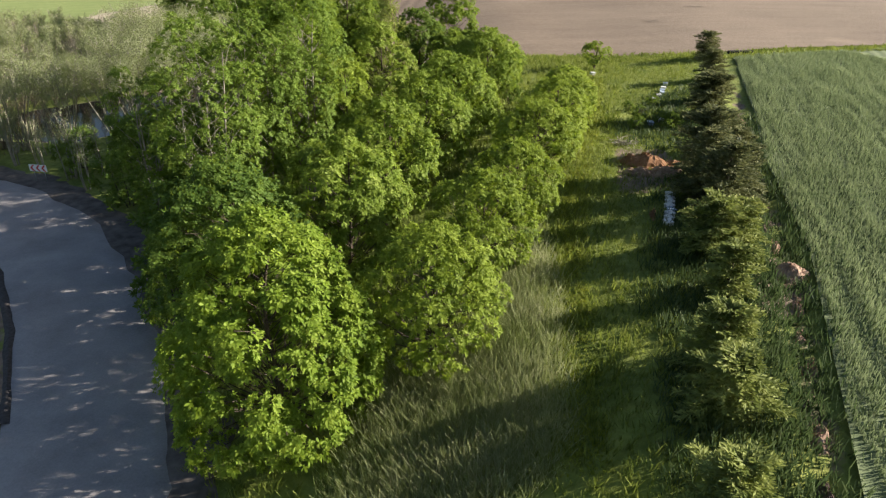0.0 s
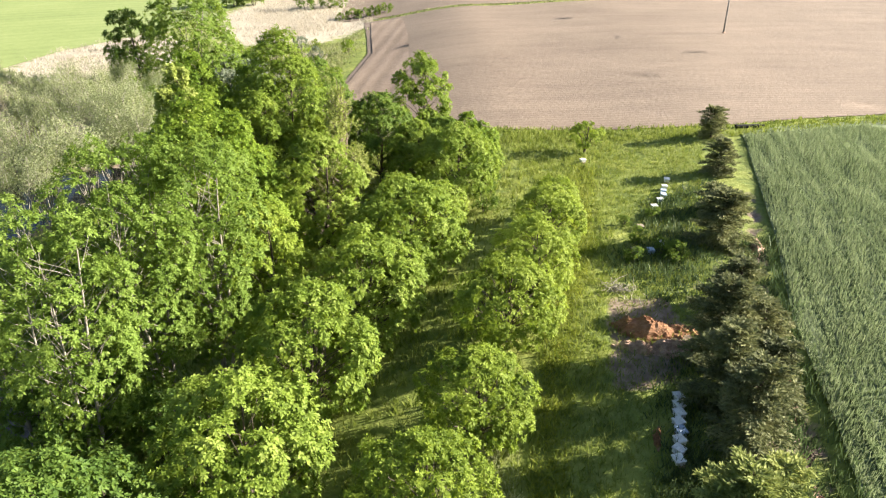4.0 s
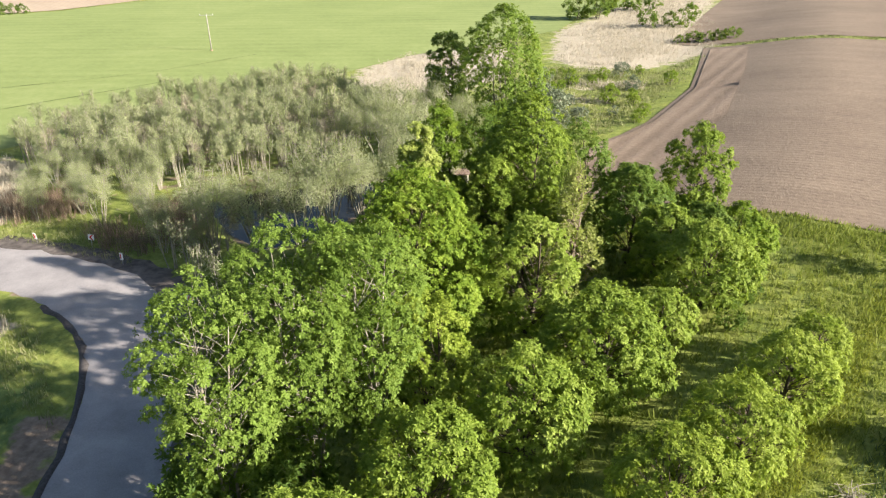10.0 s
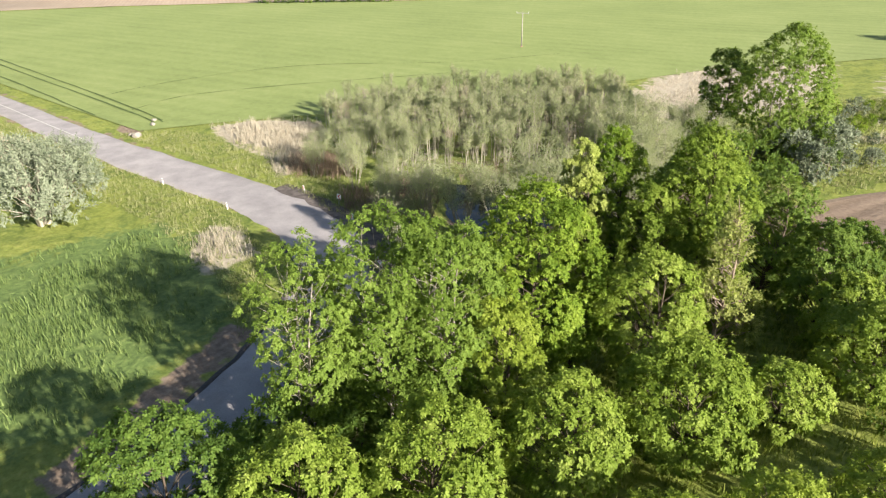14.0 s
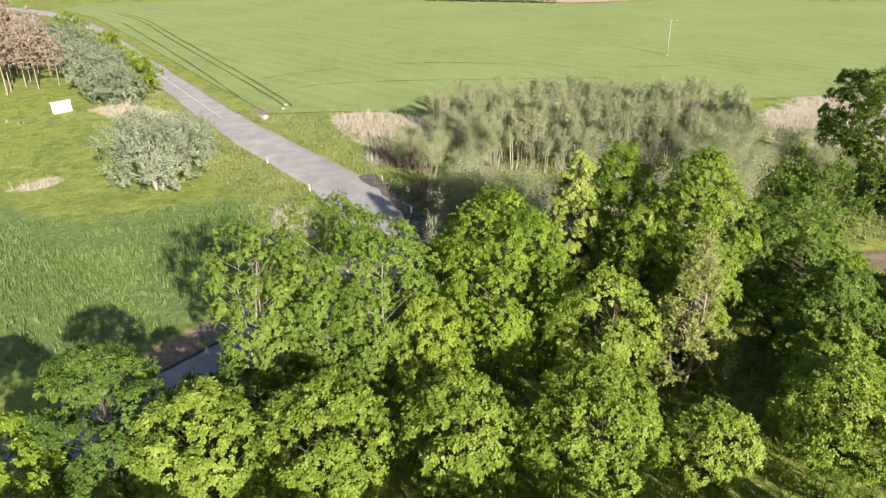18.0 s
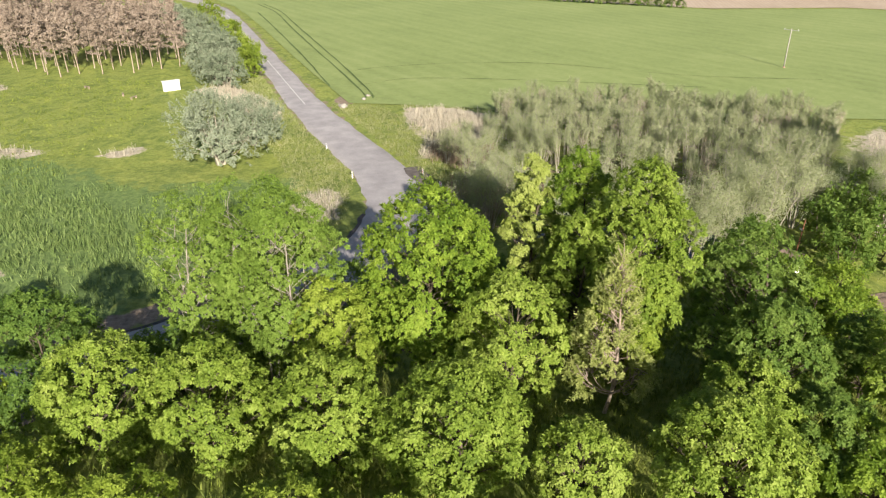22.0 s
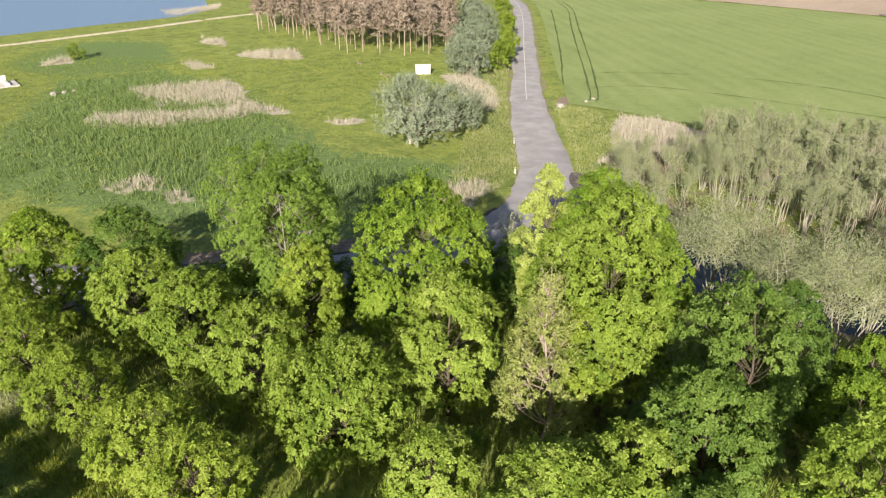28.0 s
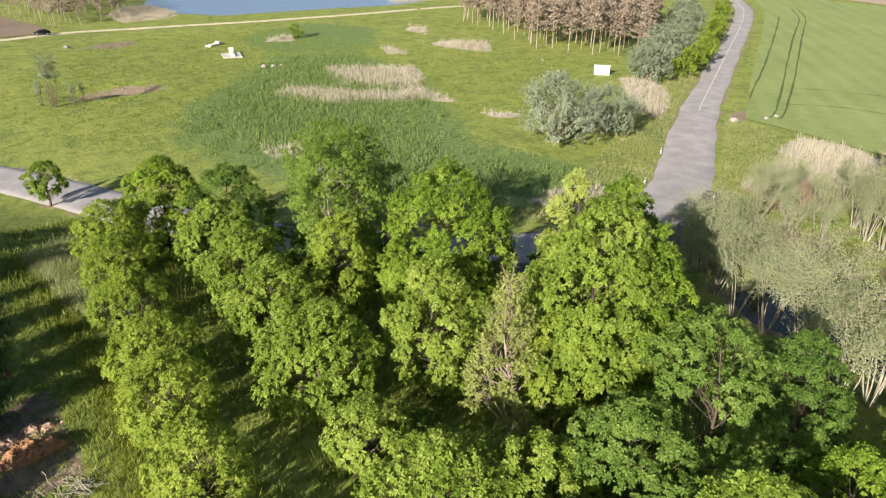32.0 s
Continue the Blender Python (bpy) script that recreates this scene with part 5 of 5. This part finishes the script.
blades("field_edge_grass", [(3, 84), (36, 84), (60, 89), (60, 92), (36, 88), (3, 90)], 8.0, 0.35, 0.09, BLADE["meadow"], "rough grass strip at the field edge", g, 4, 0.4)
blades("ditch_scrub", [(12, 10), (13.2, 14), (15.6, 20.5), (20.2, 32.6), (23.9, 47.6), (28.0, 59.8), (27.2, 60.2), (23.2, 48), (19.5, 33.2), (14.9, 21.2), (12.4, 14.8)], 4.5, 0.55, 0.07, BLADE["weed"], "dark scrubby weeds along the wheat edge", g, 6, 0.7, tuft=0.3)
blades("furrow_weeds", [(8.5, 8), (12, 14), (15, 21), (19.5, 33), (22, 44), (27, 60), (25.5, 60), (20, 44), (17, 33), (13, 21), (10, 14)], 13.0, 0.45, 0.08, BLADE["weed"], "weeds along the furrow", g, 5, 0.6)
blades("hive_weeds", [(13.6, 53.5), (16.5, 50.5), (20, 49), (22.5, 54), (25, 62), (27.5, 71), (23.5, 72), (19.5, 66), (16, 59)], 9.0, 0.42, 0.09, BLADE["weed"], "rough dark weeds round the hives", g, 5, 0.8, 2.5, 0.25)
blades("hive_weeds", [(11, 30), (13.5, 30), (16, 36), (17.5, 43), (16, 45), (13.5, 44), (12, 38)], 10.0, 0.42, 0.08, BLADE["weed"], "tall green weeds beside the hive row", g, 5, 0.8, 2.0, 0.25)
blades("boundary_grass", [(-16, 196.5), (20, 198.6), (79, 206.6), (160, 225.6), (160, 229.5), (79, 210.5), (20, 202.5), (-16, 200.5)], 1.6, 0.32, 0.16, BLADE["verge"], "rough grass strip between brown fields", g, 4, 0.8)
blades("meadow_tufts", [(-26, 0), (-62, 8), (-100, 14), (-132, 8), (-134, -20), (-112, -60), (-112, -100), (-70, -112), (-44, -100), (-14, -60), (-14, -24)], 0.8, 0.26, 0.14, BLADE["meadow"], "tufted meadow grass in clumps", g, 4, 0.9, 6.0, 0.3)


# ---- bee hives ----
def hive(x, y, colour, turn, tilt=(0, 0), label="white wooden bee hive in the grass", tall=1):
    """A hive: stand, boxes, flat lid, flight board."""
    t = thing("bee_hive", x, y, None, label, "bee hive", "bee hives", turn=turn, tilt=tilt)
    t.scale = (0.86, 0.86, 0.8)
    part("stand", bm_mesh("stand", box(0.46, 0.56, 0.14, 0, 0, 0, 0.01), M["wood"]), t)
    for k in range(tall):
        part("hive_box", bm_mesh("hive_box", box(0.50, 0.54, 0.27, 0, 0, 0.145 + 0.275 * k, 0.012), M[colour]), t)
    top = 0.145 + 0.275 * tall
    lid = part("lid", bm_mesh("lid", box(0.58, 0.64, 0.09, 0, 0, top, 0.015), M["white"] if colour == "white" else M[colour]), t)
    part("flight_board", bm_mesh("flight_board", box(0.42, 0.12, 0.03, 0, -0.32, 0.12, 0.005), M["wood"]), t)
    return t


rng = np.random.default_rng(60)
for k in range(8):
    u = k / 7
    hive(13.5 + 1.35 * u + rng.normal() * 0.05, 36.9 + 4.4 * u, "blue" if k in (3,) else "white", 14 + rng.normal() * 6 + (25 if k == 1 else 0), (rng.normal() * 3, rng.normal() * 3), tall=1, label="white wooden bee hive in a close row" if k != 3 else "faded blue bee hive in a close row")
for x, y, c, tl in ((19.2, 58.9, "white", 1), (18.3, 61.7, "wood", 1), (16.9, 57.8, "wood", 1), (18.0, 57.7, "blue", 1), (23.3, 71.6, "white", 1), (22.6, 69.9, "white", 1), (22.2, 68.9, "blue", 1), (21.9, 68.1, "blue", 1), (21.4, 67.0, "white", 1), (20.5, 65.6, "white", 1), (16.9, 77.4, "white", 1)):
    hive(x, y, c, rng.uniform(-20, 20), (rng.normal() * 4, rng.normal() * 4), tall=tl, label="faded blue bee hive in tall grass" if c == "blue" else "weathered unpainted bee hive in tall grass" if c == "wood" else "white bee hive in tall grass")


# ---- heaps ----
def heap(name, x, y, sx, sy, h, turn, material, label, category, seed, rough=0.16, ridge=1.0):
    """A rough heap of clods with an uneven outline."""
    rng = np.random.default_rng(seed)
    n, m = 46, 16
    a = np.linspace(0, 6.2832, n, endpoint=False)
    edge = 1 + 0.12 * np.sin(3 * a + rng.uniform(0, 6)) + 0.08 * np.sin(7 * a + rng.uniform(0, 6)) + rng.normal(size=n) * 0.03
    v = []
    for k in range(m):
        u = k / (m - 1)
        rr = edge * (1 - u)
        prof = 1 - (1 - u) ** 2.2
        px, py = np.cos(a) * rr * sx, np.sin(a) * rr * sy
        lump = np.array([noise.noise(Vector((p * 1.5 + seed, q * 1.5, 0))) + 0.5 * noise.noise(Vector((p * 4 + seed, q * 4, 3))) for p, q in zip(px, py)])
        z = h * prof * (0.85 + 0.35 * np.sin(px / sx * 3 * ridge + seed)) + lump * rough * min(1, 3 * (1 - abs(2 * u - 1))) + rng.normal(size=n) * 0.03
        v.append(np.stack([px, py, z - (0.12 if k == 0 else 0)], 1))
    v = np.concatenate(v)
    i, j = np.arange(m - 1)[:, None], np.arange(n)[None]
    q = np.stack([i * n + j, i * n + (j + 1) % n, (i + 1) * n + (j + 1) % n, (i + 1) * n + j], -1).reshape(-1, 4)
    ob = new(name, np_mesh(name, v, q, [material], False))
    ob.matrix_basis = pose(x, y, hz(x, y) - 0.03, 0, 0, turn)
    return tagged(ob, label, category)


def clod_mat(name, a, b_, c):
    m, nt, b = mat(name, 0.95)
    n = noise_of(nt, 2.2, 7.0, 0.7)
    nt.links.new(ramp(nt, n, [(0.3, a), (0.5, b_), (0.72, c)]), b.inputs["Base Color"])
    bump(nt, b, noise_of(nt, 6.0, 6.0, 0.7), 0.9, 0.12)
    return m


clay = clod_mat("reddish_clay", (0.13, 0.06, 0.03), (0.26, 0.135, 0.07), (0.39, 0.235, 0.145))
dung = clod_mat("pale_clods", (0.20, 0.12, 0.08), (0.36, 0.24, 0.17), (0.50, 0.37, 0.28))
stony = clod_mat("dark_stony_soil", (0.07, 0.05, 0.04), (0.14, 0.10, 0.08), (0.24, 0.19, 0.155))
heap("soil_mound", 15.4, 47.6, 2.5, 0.95, 0.85, -8, clay, "reddish clay mound dumped on bare ground", "mound", 3, 0.3)
heap("soil_mound", 15.2, 45.8, 2.3, 0.8, 0.65, -8, dung, "pale brown cloddy mound on bare ground", "mound", 5, 0.3)
heap("soil_mound", 18.0, 31.2, 1.35, 1.0, 0.75, 30, dung, "mound of pale dug soil beside the furrow", "mound", 7, 0.2)
heap("soil_mound", 26.0, 58.6, 0.7, 1.5, 0.6, -18, dung, "mound of pale dug soil beside the furrow", "mound", 8, 0.2)
heap("soil_mound", 21.2, 43.0, 0.5, 1.8, 0.4, -20, dung, "mound of pale dug soil beside the furrow", "mound", 9, 0.2)
heap("soil_mound", 16.2, 25.6, 0.5, 1.8, 0.35, -22, dung, "low bank of pale stony soil", "mound", 10, 0.2)
heap("soil_mound", 13.6, 19.2, 0.5, 1.6, 0.35, -22, dung, "low bank of pale stony soil", "mound", 12, 0.2)
heap("soil_mound", 13.0, 38.6, 0.22, 0.9, 0.25, -15, clay, "low ridge of reddish soil beside hives", "mound", 13, 0.1)

for k, (x, y, a) in enumerate([(25.0, 56.2, -18), (23.4, 51.0, -20), (20.6, 40.6, -20), (19.4, 37.0, -22), (18.6, 34.6, -22), (15.4, 23.4, -22), (12.6, 16.4, -20), (17.2, 28.4, -24)]):
    heap("soil_mound", x, y, 0.38 + 0.08 * (k % 3), 1.0 + 0.25 * (k % 2), 0.32, a, dung if k % 3 else stony, "low heap of dug clods along the furrow", "mound", 20 + k, 0.22)

# a pile of cut branches
t = thing("brush_pile", 14.4, 52.4, None, "pile of grey cut branches on bare soil", "brush pile")
rng = np.random.default_rng(61)
for k in range(60):
    a = rng.uniform(0, 6.28)
    p = np.array([rng.normal() * 0.6, rng.normal() * 0.6, rng.uniform(0.02, 0.35)])
    L = rng.uniform(0.6, 1.6)
    d = np.array([math.cos(a), math.sin(a), rng.normal() * 0.15]) * L / 2
    v, q = tubes([bent(p - d, p + d, 0.025, 0.008, rng, 0.05, 4)], 5)
    part("branch", np_mesh("branch", v, q, [BARK["silver"]]), t)

# ---- power poles ----
for x, y, h, turn in ((-125.5, 148.8, 8.8, 35), (57.6, 149.8, 9.2, 80)):
    t = thing("power_pole", x, y, None, "slim grey power pole with a crossarm in a field", "power pole", turn=turn)
    part("pole", bm_mesh("pole", rod(0.17, 0.10, (0, 0, -0.3), (0, 0, h)), M["pole"], True), t)
    part("crossarm", bm_mesh("crossarm", box(3.4, 0.11, 0.11, 0, 0, h - 0.35, 0.01), M["steel"]), t)
    for dx in (-1.55, 0, 1.55):
        part("insulator", bm_mesh("insulator", rod(0.055, 0.035, (dx, 0, h - 0.24), (dx, 0, h + 0.05)), M["white"], True), t)
    bm = bmesh.new()
    bmesh.ops.create_cone(bm, cap_ends=True, segments=12, radius1=0.6, radius2=0.25, depth=0.5)
    part("earth_mound", bm_mesh("earth_mound", bm, dung, True), t)


# ---- road signs and posts ----
def plate(name, pts, y0, y1, material):
    """A flat plate of an outline in x and z, between two depths."""
    bm = bmesh.new()
    a = [bm.verts.new((x, y0, z)) for x, z in pts]
    b = [bm.verts.new((x, y1, z)) for x, z in pts]
    bm.faces.new(a)
    bm.faces.new(b[::-1])
    for k in range(len(pts)):
        bm.faces.new((a[k], a[k - 1], b[k - 1], b[k]))
    return bm_mesh(name, bm, material)


def chevron_sign(x, y, turn, n, label, tilt=(0, 0)):
    w = 0.52 * n
    t = thing("chevron_sign", x, y, None, label, "road sign", "bend signs", turn=turn, tilt=tilt)
    for dx in ((-w * 0.32, w * 0.32) if n > 1 else (0,)):
        part("post", bm_mesh("post", rod(0.035, 0.035, (dx, 0, -0.2), (dx, 0, 1.6)), M["steel"], True), t)
    part("panel", bm_mesh("panel", box(w + 0.1, 0.03, 0.62, 0, -0.05, 0.98, 0.008), M["sign_white"]), t)
    for k in range(n):
        c = -w / 2 + 0.52 * (k + 0.5)
        part("chevron", plate("chevron", [(c - 0.2, 1.29), (c + 0.06, 1.57), (c + 0.24, 1.57), (c - 0.02, 1.29), (c + 0.24, 1.01), (c + 0.06, 1.01)], -0.073, -0.068, M["red"]), t, "red arrow shape")
    return t


chevron_sign(-34.3, 55.4, -10, 3, "white sign with red chevrons at the bend")
chevron_sign(-53.6, 60.2, 25, 1, "small square chevron sign at the bend", (0, 8))
for x, y, tl in ((-60.2, 58.6, 6), (-47.3, 58.9, -4)):
    t = thing("marker_post", x, y, None, "white curved marker plate at the road edge", "marker post", "bend markers", turn=20, tilt=(tl, 0))
    part("post", bm_mesh("post", rod(0.03, 0.03, (0, 0, -0.2), (0, 0, 1.2)), M["steel"], True), t)
    part("plate", bm_mesh("plate", box(0.34, 0.03, 0.75, 0, -0.05, 0.55, 0.01), M["sign_white"]), t)
    part("stripe", bm_mesh("stripe", box(0.10, 0.006, 0.5, -0.06, -0.07, 0.66, 0.0, 0), M["red"]), t, "red stripe")
for x, y in ((-61.2, 48.8), (-75.5, 44.6)):
    t = thing("guide_post", x, y, None, "short white guide post beside the road", "guide post", "guide posts", tilt=(3, -4))
    part("shaft", bm_mesh("shaft", box(0.14, 0.10, 0.95, 0, 0, -0.1, 0.02), M["sign_white"]), t)
    part("band", bm_mesh("band", box(0.145, 0.105, 0.14, 0, 0, 0.58, 0.004), M["black"]), t, "black band")

# ---- meadow objects ----
t = thing("white_bin_shed", -119.0, 10.6, None, "white twin board box standing in the meadow", "box", turn=-62)
for dx in (-0.85, 0.85):
    part("panel", bm_mesh("panel", box(1.62, 0.9, 1.95, dx, 0, 0, 0.03), M["white"]), t)
    part("opening", bm_mesh("opening", box(1.1, 0.02, 0.9, dx, -0.462, 0.75, 0), M["sign_white"]), t)
part("roof", bm_mesh("roof", box(3.6, 1.1, 0.10, 0, 0, 1.95, 0.02), M["white"]), t)
for x, y, turn in ((-115.3, 1.9, 20), (-122.9, -7.7, 50), (-112.5, 4.8, -20)):
    t = thing("meadow_bench", x, y, None, "low dark wooden bench in the meadow", "bench", "benches", turn=turn)
    part("seat", bm_mesh("seat", box(1.9, 0.4, 0.07, 0, 0, 0.42, 0.01), M["wood"]), t)
    for dx in (-0.7, 0.7):
        part("leg", bm_mesh("leg", box(0.1, 0.34, 0.42, dx, 0, 0, 0.01), M["wood"]), t)

t = thing("fountain", -76.0, -68.5, None, "grey concrete trough fountain on a paved slab", "fountain", turn=62)
part("slab", bm_mesh("slab", box(6.0, 4.6, 0.38, 0, 0, -0.1, 0.03), M["concrete"]), t)
part("trough", bm_mesh("trough", box(5.0, 0.75, 0.55, 0, 0.2, 0.184, 0.04), M["plaster"]), t)
part("head_wall", bm_mesh("head_wall", box(0.5, 1.1, 1.5, -2.2, 0.2, 0.184, 0.05), M["plaster"]), t)
t = thing("concrete_ruin", -81.0, -84.0, None, "pale low concrete platform in the meadow", "platform", turn=20)
part("slab", bm_mesh("slab", box(5.2, 1.6, 0.45, 0, 0, 0, 0.05), M["plaster"]), t)
part("block", bm_mesh("block", box(1.4, 1.2, 0.9, -1.6, 0.2, 0, 0.08), M["plaster"]), t)


def boulder(x, y, s, seed, name="boulder", label="pale limestone boulder lying in grass"):
    rng = np.random.default_rng(seed)
    bm = bmesh.new()
    bmesh.ops.create_icosphere(bm, subdivisions=2, radius=1)
    for v in bm.verts:
        v.co *= 1 + 0.35 * noise.noise(v.co * 1.3 + Vector((seed, 0, 0)))
    bmesh.ops.transform(bm, verts=bm.verts, matrix=Matrix.Diagonal((s, s * rng.uniform(0.6, 0.9), s * 0.55, 1)))
    ob = new(name, bm_mesh(name, bm, M["stone"]))
    ob.matrix_basis = pose(x, y, hz(x, y) + s * 0.25, 0, 0, rng.uniform(0, 360))
    tagged(ob, label, "boulder", "boulders")


for k, (x, y, s) in enumerate([(-73, -51.2, 0.9), (-75.2, -50.8, 0.55), (-77.2, -50.2, 0.45), (-100.9, 46.6, 0.9), (-102.2, 45.9, 0.5), (-106.4, 50.4, 0.6), (-109.2, 51.2, 0.5), (-52.2, -105.9, 0.8)]):
    boulder(x, y, s, k + 3)

# ---- hut by the pond ----
t = thing("hut", -27.4, 92.4, None, "small dirty white hut with an open doorway", "hut", turn=28)
t.scale = (0.85, 0.85, 0.8)
part("back_wall", bm_mesh("back_wall", box(2.3, 0.15, 2.0, 0, 0.92, 0, 0.01), M["plaster"]), t)
for dx in (-1.08, 1.08):
    part("side_wall", bm_mesh("side_wall", box(0.15, 1.7, 2.0, dx, 0, 0, 0.01), M["plaster"]), t)
part("front_wall", bm_mesh("front_wall", box(0.95, 0.15, 2.0, -0.52, -0.78, 0, 0.01), M["plaster"]), t)
part("lintel", bm_mesh("lintel", box(1.05, 0.15, 0.25, 0.48, -0.78, 1.75, 0.01), M["plaster"]), t)
part("floor", bm_mesh("floor", box(2.0, 1.6, 0.05, 0, 0.06, 0.02), M["concrete"]), t)
part("roof", bm_mesh("roof", box(2.7, 2.3, 0.16, 0, 0, 2.004, 0.02), M["roof"]), t, "brown felt roof")
t = thing("metal_post", -29.4, 94.2, None, "rusty iron post with a white bracket", "post", tilt=(0, 4))
part("pole", bm_mesh("pole", rod(0.06, 0.05, (0, 0, -0.2), (0, 0, 4.6)), M["rust"], True), t)
part("bracket", bm_mesh("bracket", box(0.5, 0.12, 0.12, -0.2, 0, 3.4, 0.01), M["white"]), t)

# ---- car on the track ----
t = thing("car", -56.2, -130.6, hz(-56.2, -130.6) + 0.09, "black hatchback parked on the dirt track", "car", turn=168)
prof = [(-2.1, 0.35), (-2.15, 0.75), (-1.2, 0.92), (-0.55, 1.42), (1.1, 1.46), (1.85, 1.05), (2.1, 0.95), (2.1, 0.35)]
bm = bmesh.new()
a = [bm.verts.new((x, -0.86 + (0.14 if z > 1.2 else 0), z)) for x, z in prof]
b = [bm.verts.new((x, 0.86 - (0.14 if z > 1.2 else 0), z)) for x, z in prof]
bm.faces.new(a)
bm.faces.new(b[::-1])
for k in range(len(prof)):
    bm.faces.new((a[k], a[k - 1], b[k - 1], b[k]))
bmesh.ops.bevel(bm, geom=bm.edges[:], offset=0.05, segments=2, affect="EDGES")
body = part("body", bm_mesh("body", bm, M["black"], True), t)
for s in (-1, 1):
    part("side_window", plate("side_window", [(-0.95, 0.98), (-0.5, 1.34), (1.0, 1.36), (1.5, 1.02)], s * 0.845, s * 0.86, M["car_glass"]), body)
    for x in (-1.35, 1.35):
        w = part("wheel", bm_mesh("wheel", rod(0.31, 0.31, (x, s * 0.72, 0.31), (x, s * 0.90, 0.31), 16), M["rubber"], True), t)
        part("rim", bm_mesh("rim", rod(0.19, 0.17, (x, s * 0.895, 0.31), (x, s * 0.915, 0.31), 12), M["steel"], True), w)
    part("headlight", bm_mesh("headlight", box(0.08, 0.34, 0.14, -2.13, s * 0.58, 0.62, 0.02), M["sign_white"]), t)

# culvert beam at the field corner
t = thing("concrete_pipe", 36.9, 86.8, None, "dark concrete culvert pipe at the field corner", "pipe", turn=5)
v, q = tubes([[(-1.6, 0, 0.12, 0.24), (-0.8, 0, 0.13, 0.24), (0.8, 0, 0.13, 0.24), (1.6, 0, 0.12, 0.24)]], 12)
part("pipe", np_mesh("pipe", v, q, [M["dark"]]), t)

# ---- fence beside the far brown field ----
for n in range(14):
    x, y = -64.5 + 0.25 * math.sin(n * 2.1), -139 - 4.2 * n
    t = thing("fence_post", x, y, None, "pale weathered wooden fence post", "fence post", "field fence", turn=n * 31)
    part("post", bm_mesh("post", rod(0.09, 0.07, (0, 0, -0.3), (0, 0, 1.5 + 0.1 * math.sin(n * 1.7)), 6), M["wood"], True), t)
